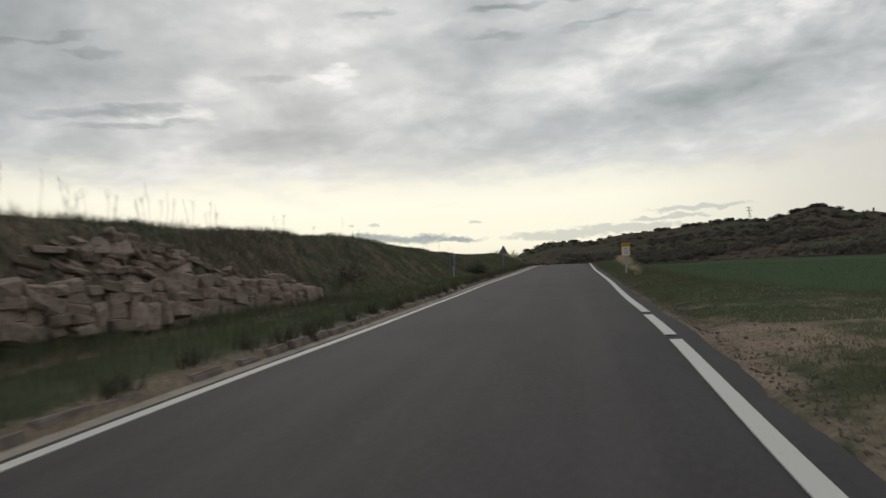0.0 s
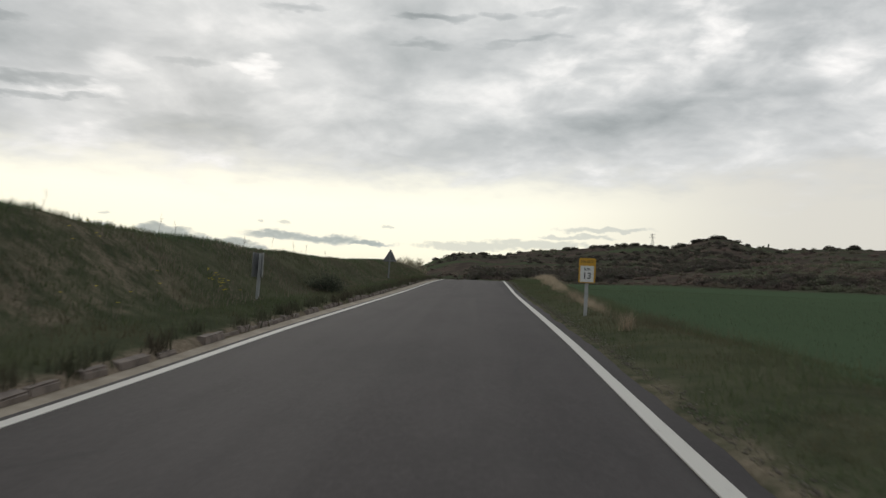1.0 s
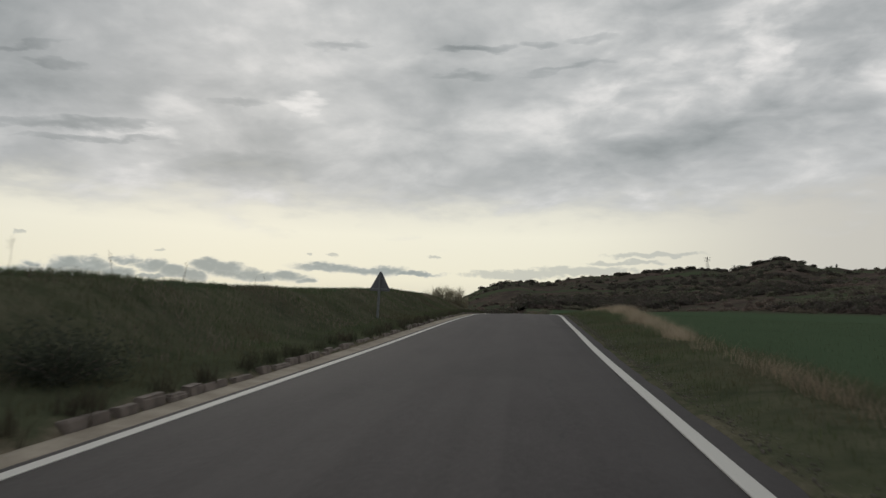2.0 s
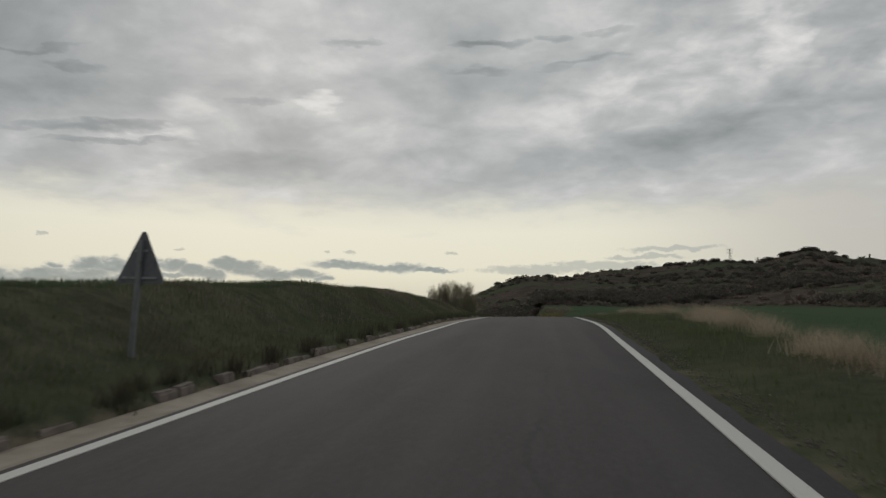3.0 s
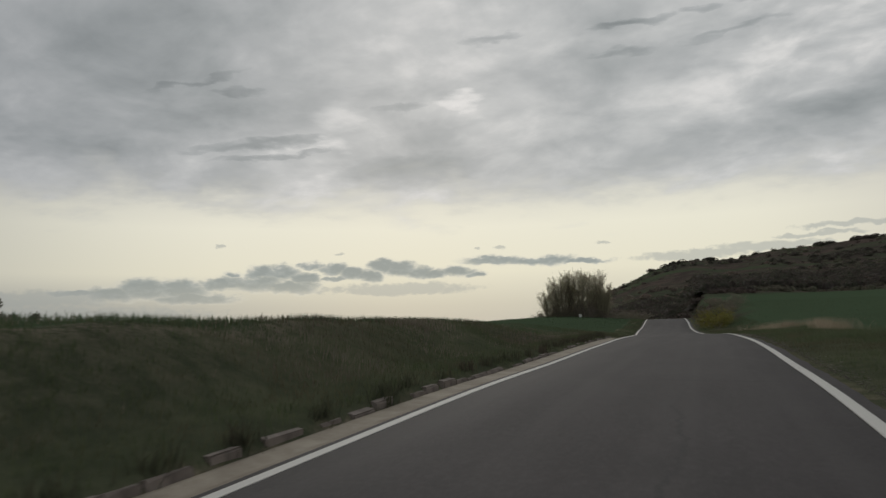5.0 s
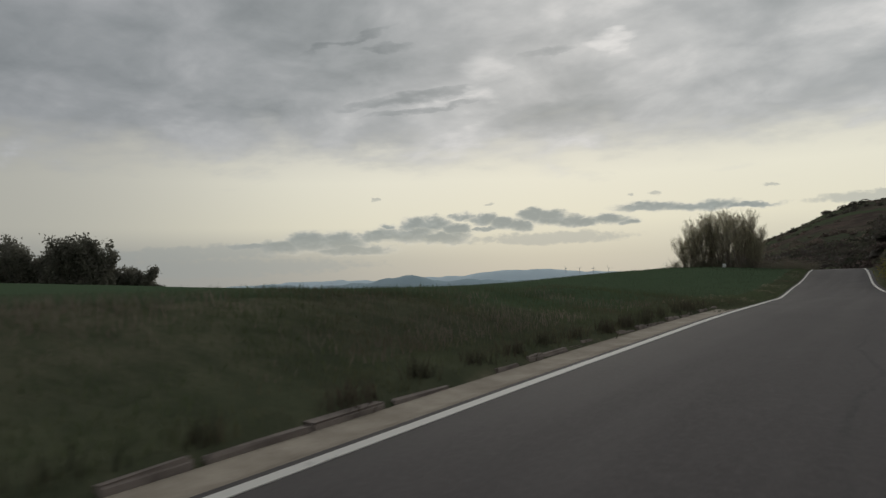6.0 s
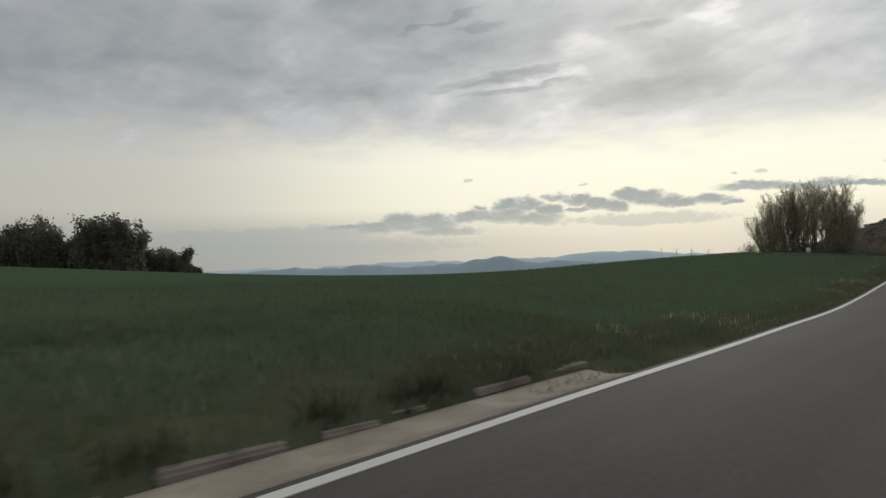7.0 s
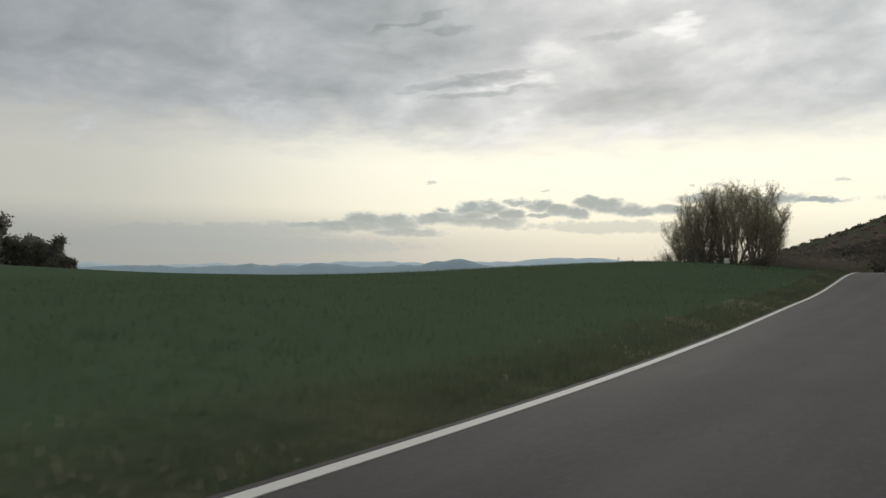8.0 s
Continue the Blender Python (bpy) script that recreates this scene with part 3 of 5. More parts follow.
    field_l = np.where(y > 104, smooth01(u, edge_l - 0.6 + 1.5 * n1, edge_l + 1.3 + 1.5 * n1), field_l)
    field_r = smooth01(far_r, 0.02 + 0.25 * np.clip(n1 + 0.2, 0, 1), 0.22 + 0.4 * np.clip(n1 + 0.2, 0, 1))
    field_r = np.where(y < 20, smooth01(d + 5 * n1, 8, 15), field_r)
    field = np.where(d < 0, field_l, field_r) * (1 - scrub)
    dry = np.where(d < 0, np.interp(y, [0, 12, 25, 45, 80, 100, 118], [0.8, 0.7, 0.3, 0.25, 0.25, 0.2, 0.0]) * smooth01(u, 4.2, 5.6) + 0.75 * smooth01(np.abs(y - 88 + 14 * n1), 15, 4) * smooth01(u, 6.0 + n1, 7.0 + n1), 0.18 * smooth01(np.abs(d - ridge), 1.0, 0.2) * smooth01(y, 28, 36) + 0.10)
    dirt = np.where(d < 0, smooth01(np.abs(d), 3.5, 3.0) * np.where(y < GUTTER_END, 0.75, 0.2), smooth01(d + 0.5 * n1, 3.2, 2.85) * np.interp(y, [20, 26], [0.5, 0.34]))
    dirt = np.maximum(dirt, np.where((d > 2.6) & (y < 21), smooth01(y + 10 * n1, 19, 12) * smooth01(d, 12.5, 9.0) * (0.42 + 1.8 * n2 + 2.4 * n1), 0))
    dirt = np.maximum(dirt, np.where((d < -4.5) & (u < 8), smooth01(np.abs(y - 28 + 8 * n1), 7, 2) * (0.12 + n1) + smooth01(np.abs(y - 10), 14, 6) * (0.35 + n1), 0))
    dirt = dirt * smooth01(y, 216, 208)
    return z, field, dry, np.clip(dirt, 0, 1), scrub


def ground_z(x, y):
    return masks(np.asarray(x, float), np.asarray(y, float))[0]


def steps(*runs):
    """Coordinates from runs of (from, to, step)."""
    return np.unique(np.concatenate([np.arange(a, b, s) for a, b, s in runs] + [[runs[-1][1]]]).round(4))


gx = steps((-4800, -1200, 300), (-1200, -300, 40), (-300, -42, 6), (-42, -13, 1.0), (-13, 9, 0.22), (9, 30, 1.0), (30, 620, 6), (620, 1500, 40), (1500, 4800, 300))
gy = steps((-800, -60, 60), (-60, -6, 3), (-6, 136, 0.5), (136, 210, 1.0), (210, 760, 5.5), (760, 1500, 40), (1500, 4800, 300))
X, Y = np.meshgrid(gx, gy)
Z, FIELD, DRY, DIRT, SCRUB = masks(X, Y)
under = (np.abs(X - road_x(Y)) < 2.72) & (Y < 222)
Z = np.where(under, road_z(Y) - 0.14, Z)
nx, ny = len(gx), len(gy)
idx = np.arange(nx * ny).reshape(ny, nx)
quads = np.stack([idx[:-1, :-1], idx[:-1, 1:], idx[1:, 1:], idx[1:, :-1]], -1).reshape(-1, 4)
me = np_mesh("ground", np.stack([X, Y, Z], -1).reshape(-1, 3), quads, MAT_GROUND, True)
for key, values in (("field", FIELD), ("dry", DRY), ("dirt", DIRT), ("scrub", SCRUB)):
    layer = me.attributes.new(key, "FLOAT", "POINT")
    layer.data.foreach_set("value", np.asarray(values, np.float32).ravel())
ground = tagged(new("ground", me), "rolling ground with rough grass banks, green wheat fields and scrubby hills", "ground", kind="structure")


def strip(name, ys, rows, mat, smooth=True):
    """A band along the road. rows: offsets from its middle and heights over it, from left to right."""
    ys = np.asarray(ys, float)
    xs, zs = road_x(ys), road_z(ys)
    V = np.stack([np.stack([xs + o, ys, zs + h], -1) for o, h in rows], 1)
    n, k = len(ys), len(rows)
    i = np.arange(n * k).reshape(n, k)
    F = np.stack([i[:-1, :-1], i[:-1, 1:], i[1:, 1:], i[1:, :-1]], -1).reshape(-1, 4)
    return np_mesh(name, V.reshape(-1, 3), F, mat, smooth)


ROAD_RUN = np.arange(-40, 222, 0.4)
road = tagged(new("road", strip("road", ROAD_RUN, [(-2.66, -0.2), (-2.64, -0.02), (-1.3, 0.0), (0, 0.02), (1.3, 0.0), (2.80, -0.03), (2.86, -0.2)], MAT_ASPHALT)),
              "narrow grey asphalt country road with worn white edge lines", "road", kind="structure")

for v in road.data.vertices:                       # the broken right edge of the asphalt
    if v.co.x - float(road_x(v.co.y)) > 2.5:
        v.co.x += 0.16 * float(fbm(np.array(v.co.y * 0.9), np.array(1.0), 4, 91))


def line(name, y0, y1, offset, width):
    ys = np.linspace(y0, y1, max(2, int((y1 - y0) / 0.75) + 1))
    lift = 0.006 - 0.015
    rows = [(offset - width / 2, lift - 0.012), (offset - width / 2, lift), (offset + width / 2, lift), (offset + width / 2, lift - 0.012)]
    return tagged(new(name, strip(name, ys, rows, MAT_PAINT, False)), "worn white painted edge line on the asphalt", "road marking", "edge lines", "structure")


line("road_marking", -40, 205, -HALF - 0.02, 0.13)
line("road_marking", 13.35, 205, HALF + 0.04, 0.15)
for a0, a1 in ((9.6, 12.75), (-2.0, 9.1), (-40, -3)):
    line("road_marking", a0, a1, HALF + 0.01, 0.16)

gutter = tagged(new("gutter", strip("gutter", np.arange(-30, GUTTER_END, 0.75), [(-2.645, -0.2), (-2.645, -0.03), (-2.92, -0.075), (-3.14, -0.055), (-3.20, -0.05), (-3.22, -0.25)], MAT_GUTTER)),
                "silted pale concrete gutter along the road's edge", "gutter", kind="structure")

for v in gutter.data.vertices:
    o = v.co.x - float(road_x(v.co.y))
    v.co.x += (3.2 - float(gutter_edge(v.co.y))) * (-2.645 - o) / 0.555

# ---------------------------------------------------------------- kerb blocks behind the gutter


def stone_block(size, seed, rough=0.12):
    """An uneven, worn block with its corners knocked off."""
    rnd = random.Random(seed)
    bm = bmesh.new()
    bmesh.ops.create_cube(bm, size=1.0)
    bmesh.ops.bevel(bm, geom=list(bm.edges), offset=0.14, segments=1, affect="EDGES")
    for v in bm.verts:
        v.co += Vector((rnd.uniform(-rough, rough), rnd.uniform(-rough, rough), rnd.uniform(-rough, rough)))
        v.co = Vector((v.co.x * size[0], v.co.y * size[1], v.co.z * size[2]))
    return bm


def kerb_block(seed):
    """A straight cast block, its edges worn and chipped."""
    rnd = random.Random(seed)
    bm = bmesh.new()
    box(bm, (0.14, 1.0, 0.24), bevel=0.02)
    for v in bm.verts:
        v.co += Vector((rnd.uniform(-0.008, 0.008), rnd.uniform(-0.02, 0.02), rnd.uniform(-0.012, 0.012)))
    return bm


kerb_meshes = [bm_mesh("kerb_block", kerb_block(40 + k), MAT_KERB) for k in range(6)]
kerb = tagged(new("kerb"), "row of weathered kerb blocks, broken and overgrown, behind the gutter", "kerb", kind="structure")
rnd = random.Random(5)
y = -6.0
while y < GUTTER_END - 0.6:
    long = rnd.choice((0.35, 0.45, 0.55, 0.7) if y < 96 else (0.45, 0.6, 0.8, 1.0))
    if rnd.random() < 0.90:
        ym = y + long / 2
        b = new("kerb_block", kerb_meshes[rnd.randrange(6)])
        b.parent = kerb
        slope = math.degrees(math.atan(float(road_z(ym + 0.5) - road_z(ym - 0.5))))
        b.matrix_basis = pose(float(road_x(ym)) - float(gutter_edge(ym)) - 0.11 + rnd.uniform(-0.03, 0.03), ym, float(road_z(ym)) - (0.075 if ym < 90 else 0.10) + rnd.uniform(-0.05, 0.02), slope + rnd.uniform(-1, 1), rnd.uniform(-6, 6), rnd.uniform(-2, 2)) @ Matrix.Diagonal((1, long, 1, 1))
    y += long + rnd.choice((0.04, 0.10, 0.15, 0.25, 0.4) if y < 96 else (0.04, 0.1, 0.2, 0.35))

# ---------------------------------------------------------------- dry stone wall in the bank
wall = thing("dry_stone_wall", (0, 0, 0), "crumbling dry stone wall of brown field stones in the grass bank", "wall")
stone_meshes = [bm_mesh("stone", stone_block((1, 1, 1), 70 + k, 0.10), MAT_STONE) for k in range(12)]
rnd = random.Random(9)


def wall_line(y):
    return float(road_x(y)) - 5.62


def wall_foot(y):
    return float(np.interp(y, [-2, 4, 8.5, 11.25, 18.5], [0.70, 0.98, 1.13, 1.20, 1.66]))


def stone(at, turn, size):
    s = new("stone", stone_meshes[rnd.randrange(12)])
    s.parent = wall
    s.matrix_basis = pose(*at, *turn) @ Matrix.Diagonal((*size, 1))


# the face that still stands: large slabs, some of them upright, in rough courses
y = 1.2
while y < 17.2:
    limit = float(np.interp(y, [1, 14, 16, 17.4], [0.66, 0.62, 0.42, 0.2]))
    long = rnd.uniform(0.28, 0.62)
    h = -0.06
    while h < limit - 0.05:
        tall = rnd.choice((0.14, 0.18, 0.24, 0.42 if h < 0.1 else 0.16))
        part_long = long * rnd.uniform(0.8, 1.08)
        stone((wall_line(y) - 0.16 * h - rnd.uniform(0, 0.09), y + long / 2 + rnd.uniform(-0.06, 0.06), wall_foot(y) + h + tall / 2), [rnd.uniform(-v, v) for v in (9, 8, 9)], (rnd.uniform(0.3, 0.5), part_long, tall * 1.1))
        h += tall * 0.96
    y += long
# rubble that has slid down the bank above it
laid = 0
while laid < 190:
    y = rnd.choice((rnd.gauss(11.0, 1.9), rnd.uniform(7.6, 18.6)))
    u = 5.75 + 1.35 * rnd.random() ** 0.8
    x = float(road_x(y)) - u
    z = float(ground_z(x, y))
    limit = float(np.interp(y, [6.5, 7.6, 8.6, 10.7, 14.1, 16.5, 18.6, 19], [0.3, 0.5, 1.15, 1.62, 1.05, 0.7, 0.35, 0]))
    if not 0.45 < z - wall_foot(y) < limit:
        laid += 0.02
        continue
    long = rnd.uniform(0.12, 0.30) if rnd.random() < 0.75 else rnd.uniform(0.3, 0.55)
    stone((x, y, z + 0.02), (rnd.uniform(-22, 22), rnd.uniform(-10, 40), rnd.uniform(-70, 70)), (long * rnd.uniform(0.6, 1.0), long, rnd.uniform(0.07, 0.15)))
    laid += 1

# ---------------------------------------------------------------- grass


def blades(name, x, y, height, width, mat, label, seed=0, lean=0.35, category="grass"):
    """One mesh of bent blades, each of two quads' worth of triangles."""
    r = np.random.RandomState(seed)
    n = len(x)
    z = ground_z(x, y) - 0.02
    h = height * r.uniform(0.55, 1.25, n)
    a, b = r.uniform(0, 2 * np.pi, n), r.uniform(0, 2 * np.pi, n)
    w = width * r.uniform(0.6, 1.3, n)
    ax, ay = np.cos(a) * w / 2, np.sin(a) * w / 2
    t = lean * h * r.uniform(0.2, 1.2, n)
    bx, by = np.cos(b) * t, np.sin(b) * t
    base, P = np.stack([x, y, z], -1), np.stack
    v0, v1 = base + P([-ax, -ay, 0 * h], -1), base + P([ax, ay, 0 * h], -1)
    m = base + P([bx * 0.35, by * 0.35, h * 0.6], -1)
    v2, v3 = m + P([ax, ay, 0 * h], -1) * 0.7, m - P([ax, ay, 0 * h], -1) * 0.7
    v4 = base + P([bx, by, h], -1)
    V = np.stack([v0, v1, v2, v3, v4], 1).reshape(-1, 3)
    k = np.arange(n)[:, None] * 5
    F = np.concatenate([k + [0, 1, 2], k + [0, 2, 3], k + [3, 2, 4]])
    ob = new(name, np_mesh(name, V, F, mat))
    return tagged(ob, label, category, kind="stuff")


def scatter(seed, n, y0, y1, d0, d1, keep=None):
    """Places in a band beside the road, thicker towards its start where keep says so."""
    r = np.random.RandomState(seed)
    y = r.uniform(y0, y1, n)
    d = r.uniform(d0, d1, n)
    x = road_x(y) + d
    ok = np.ones(n, bool) if keep is None else r.uniform(0, 1, n) < keep(x, y, d)
    return x[ok], y[ok]


def patchy(x, y, d):
    return np.clip(0.55 + 1.6 * fbm(x * 0.8, y * 0.8, 3, 51), 0.05, 1)


x, y = scatter(1, 150000, -2, 118, -8.2, -3.35, lambda x, y, d: patchy(x, y, d) * np.interp(y, [12, 26], [0.7, 1]) * np.where((y < 18.5) & (d < -5.5) & (d > -6.2), 0.6, 1))
blades("bank_grass", x, y, np.where((y < 19) & (x > -6.1), 0.20, 0.13), 0.013, MAT_GREEN, "rough green grass on the roadside bank", 2)
x, y = scatter(3, 80000, 0, 112, -7.6, -4.3, lambda x, y, d: np.clip((np.interp(y, [0, 22, 32, 45, 80, 100, 118], [0.8, 0.3, 0.25, 0.25, 0.2, 0.25, 0.05]) + 1.6 * fbm(x * 0.5, y * 0.5, 3, 61)), 0, 1))
x2, y2 = scatter(17, 16000, 76, 101, -8.0, -5.8, lambda x, y, d: np.clip(0.1 + 2.6 * fbm(x * 0.35, y * 0.22, 3, 63), 0, 1) * smooth01(np.abs(y - 88), 19, 8))
x, y = np.concatenate([x, x2]), np.concatenate([y, y2])
blades("bank_dry_grass", x, y, 0.16, 0.010, MAT_DULL, "dead brown grass among the green on the bank", 4, 0.5)
x, y = scatter(5, 165000, 16, 160, 2.9, 7.4, lambda x, y, d: patchy(x, y, d) * smooth01(d + 0.4 * fbm(x, y, 2, 5), 2.9, 3.4) * np.where(y < 15, np.clip(0.62 + 2.6 * fbm(x * 0.6, y * 0.6, 3, 58), 0.05, 1), 1))
blades("verge_grass", x, y, np.where(y < 20, 0.085, 0.11), np.where(y < 20, 0.010, 0.012), MAT_GREEN, "green grass on the road verge", 6)
x, y = scatter(31, 165000, -1, 22, 2.9, 18, lambda x, y, d: smooth01(d + 0.5 * fbm(x, y, 2, 5), 2.9, 3.5) * np.interp(d, [8, 18], [1, 0.35]) * np.clip(0.55 + 3.0 * fbm(x * 0.5, y * 0.5, 4, 58), 0.06, 1))
blades("verge_grass", x, y, 0.075, 0.013, MAT_FRESH, "short green grass over the bare verge", 32, 0.9)
x, y = scatter(19, 90000, 22, 120, 3.5, 7.2, lambda x, y, d: smooth01(d, 3.5, 4.8) * np.clip(0.05 + 2.6 * fbm(x * 0.7, y * 0.5, 3, 55), 0, 1))
blades("verge_tufts", x, y, 0.24 * (0.7 + 0.9 * (fbm(x * 0.9, y * 0.9, 2, 57) + 0.5)), 0.012, MAT_OLIVE, "rank olive-green tufts of grass on the road verge", 20, 0.6)

x, y = scatter(23, 60000, 10, 114, -8.0, -6.5, lambda x, y, d: np.exp(-(((d + 7.1) / 0.35) ** 2)) * np.clip(0.35 + 2.6 * fbm(x * 0.6, y * 0.6, 3, 59), 0.05, 1))
blades("crest_grass", x, y, 0.17, 0.014, MAT_WHEAT, "fringe of fresh green grass on the crest of the bank", 24, 0.4)

x, y = scatter(27, 9000, 0, 19, -5.55, -4.9, lambda x, y, d: np.clip(0.45 + 2.2 * fbm(x * 0.9, y * 0.9, 3, 67), 0, 1))
blades("bank_grass", x, y, 0.26, 0.012, MAT_OLIVE, "long green grass along the foot of the stone wall", 28, 0.55)
x, y = scatter(29, 16000, 0, 19, -7.3, -5.75, lambda x, y, d: np.clip(0.35 + 2.6 * fbm(x * 0.9, y * 0.9, 3, 69), 0, 1))
blades("bank_dry_grass", x, y, 0.24, 0.009, MAT_DULL, "dead brown grass growing between the fallen stones", 30, 0.8)


def ridge_d(y):
    return np.interp(y, [-60, 8, 20, 32, 40, 55, 66, 80, 110, 140], [7.5, 7.5, 5.0, 4.0, 4.3, 5.0, 5.5, 6.4, 6.6, 5.0])


x, y = scatter(7, 430000, 31, 138, 3.4, 8.0, lambda x, y, d: np.interp(y, [31, 37, 101, 103, 109, 116, 128, 138], [0.12, 0.9, 1, 0.15, 0.3, 0.8, 0.7, 0.1]) * np.exp(-(((d - ridge_d(y)) / np.interp(y, [30, 45, 62, 90], [0.10, 0.16, 0.40, 0.36])) ** 2)) * np.clip(np.interp(y, [55, 66], [0.62, 0.24]) + np.interp(y, [55, 66], [2.3, 5.0]) * fbm(x * 0.45, y * np.interp(y, [55, 66], [0.42, 0.26]), 3, 71), 0.0, 1))
blades("dry_grass", x, y, np.interp(y, [31, 50, 65, 138], [0.26, 0.32, 0.50, 0.52]), 0.007, MAT_STRAW, "tall pale dry grass along the edge of the field", 8, 0.85)
x, y = scatter(9, 26000, 0, 22, 3.4, 10, lambda x, y, d: np.clip(0.2 + 1.5 * fbm(x * 0.5, y * 0.5, 3, 75), 0, 1) * np.where(y < 20, 1, 0.25))
blades("verge_straw", x, y, 0.06, 0.009, MAT_STRAW, "flattened straw on the bare verge", 10, 0.9)
r = np.random.RandomState(77)
cx, cy = 3.6 + r.normal(0, 0.07, 60), 28.7 + r.normal(0, 0.07, 60)
blades("dry_tuft", cx, cy, 0.36, 0.011, MAT_STRAW, "single pale tuft of dry grass beside the sign", 78, 0.5)


def in_field(x, y, d):
    return masks(x, y)[1] > 0.5


x, y = scatter(11, 130000, 0, 200, -30, -3.7, lambda x, y, d: in_field(x, y, d) * np.interp(-d, [6, 12, 30], [1, 0.8, 0.45]))
blades("wheat_left", x, y, 0.17, 0.022, MAT_WHEAT, "young green wheat in the field above the bank", 12, 0.3, "wheat").name = "wheat"
x, y = scatter(13, 100000, 5, 190, 5, 45, lambda x, y, d: in_field(x, y, d) * np.interp(d, [6, 20, 45], [1, 0.6, 0.35]))
blades("wheat_right", x, y, 0.16, 0.022, MAT_WHEAT, "young green wheat in the field below the road", 14, 0.3, "wheat").name = "wheat"
x, y = scatter(15, 42000, 113, 195, -4.3, -2.68, lambda x, y, d: patchy(x, y, d) * smooth01(-d, 2.68, 2.9))
blades("verge_grass", x, y, 0.15, 0.014, MAT_OLIVE, "green and straw-coloured grass along the field's edge", 16)
x, y = scatter(33, 12000, 113, 185, -4.6, -2.85, lambda x, y, d: smooth01(-d, 2.85, 3.2) * np.clip(0.15 + 3.2 * fbm(x * 0.8, y * 0.45, 3, 79), 0, 1))
blades("verge_straw", x, y, 0.13, 0.010, MAT_STRAW, "thin dry grass between the road and the wheat", 34, 0.6)

# weeds that crowd over the kerb
rnd = random.Random(61)
wx_, wy_ = [], []
yy = 4.0
while yy < 114:
    m = rnd.randrange(25, 70)
    dd = -0.22 - float(gutter_edge(yy)) + rnd.uniform(-0.12, 0.10)
    for _ in range(m):
        wx_.append(float(road_x(yy)) + dd + rnd.gauss(0, 0.07))
        wy_.append(yy + rnd.gauss(0, 0.16))
    yy += rnd.uniform(0.35, 1.6)
blades("kerb_weeds", np.array(wx_), np.array(wy_), 0.24, 0.022, MAT_WEED, "dark weeds crowding over the kerb blocks", 62, 0.6, "weeds")
# yellow flowers on the bank
r = np.random.RandomState(63)
fy = np.concatenate([r.normal(31.2, 0.22, 22), r.normal(27.0, 1.2, 12)])
fx = road_x(fy) - np.concatenate([r.normal(4.95, 0.15, 22), r.uniform(4.6, 6.2, 12)])
fz = ground_z(fx, fy) + r.uniform(0.16, 0.38, len(fy))
V, F = [], []
for px, py, pz in zip(fx, fy, fz):
    for k in range(4):
        a = 1.57 * k + px * 7
        c, s, b = math.cos(a), math.sin(a), len(V)
        V += [(px, py, pz), (px + 0.022 * c - 0.013 * s, py + 0.022 * s + 0.013 * c, pz + 0.012), (px + 0.040 * c, py + 0.040 * s, pz + 0.016), (px + 0.022 * c + 0.013 * s, py + 0.022 * s - 0.013 * c, pz + 0.012)]
        F.append((b, b + 1, b + 2, b + 3))
    b = len(V)
    V += [(px - 0.004, py, pz - 0.4), (px + 0.004, py, pz - 0.4), (px, py, pz)]
    F.append((b, b + 1, b + 2, b + 2))
F = [f[:3] if f[2] == f[3] else f for f in F]
fm = bpy.data.meshes.new("yellow_flowers")
fm.from_pydata(V, [], F)
fm.materials.append(MAT_FLOWER)
fm.materials.append(MAT_GREEN)
for f in fm.polygons:
    f.material_index = 1 if len(f.vertices) == 3 else 0
tagged(new("yellow_flowers", fm), "small yellow wild flowers on the grass bank", "flowers", kind="stuff")
# gravel washed along the broken edge of the asphalt
r = np.random.RandomState(65)
n = 5200
ky = r.uniform(0, 118, n)
kd = 2.90 + np.abs(r.normal(0, 0.16, n))
kx, ks = road_x(ky) + kd, r.uniform(0.006, 0.022, n)
kz = ground_z(kx, ky) + ks * 0.3
off6 = np.array([(1, 0, 0), (0, 1, 0), (-1, 0, 0), (0, -1, 0), (0, 0, 0.7), (0, 0, -0.7)])
V = np.stack([kx, ky, kz], -1)[:, None] + off6[None] * (ks[:, None] * r.uniform(0.6, 1.3, (n, 6)))[..., None]
F = (np.arange(n)[:, None, None] * 6 + np.array([(0, 1, 4), (1, 2, 4), (2, 3, 4), (3, 0, 4), (1, 0, 5), (2, 1, 5), (3, 2, 5), (0, 3, 5)])[None]).reshape(-1, 3)
tagged(new("gravel", np_mesh("gravel", V.reshape(-1, 3), F, MAT_GRAVEL)), "loose grey gravel along the edge of the asphalt", "gravel", kind="stuff")


def weed_stems(name, spots, height, seed, label):
    """Tall dead stalks with side twigs and seed heads."""
    rnd = random.Random(seed)
    bm = bmesh.new()
    for sx, sy in spots:
        z = float(ground_z(sx, sy)) - 0.05
        h = height * rnd.uniform(0.5, 1.15)
        tip = Vector((sx + rnd.uniform(-0.25, 0.25) * h, sy + rnd.uniform(-0.25, 0.25) * h, z + h))
        base = Vector((sx, sy, z))
        bow = base.lerp(tip, 0.55) + Vector((0, 0.06 * h, 0.05 * h))
        tube(bm, base, bow, 0.0042, 0.003, 4)
        tube(bm, bow, tip, 0.003, 0.0016, 4)
        for k in range(rnd.randrange(3, 8)):
            p = bow.lerp(tip, rnd.uniform(0.1, 1.0))
            q = p + Vector((rnd.uniform(-0.07, 0.07), rnd.uniform(-0.07, 0.07), rnd.uniform(0.06, 0.2)))
            tube(bm, p, q, 0.0018, 0.0026, 3)
    return tagged(new(name, bm_mesh(name, bm, MAT_DULL)), label, "weeds", kind="stuff")


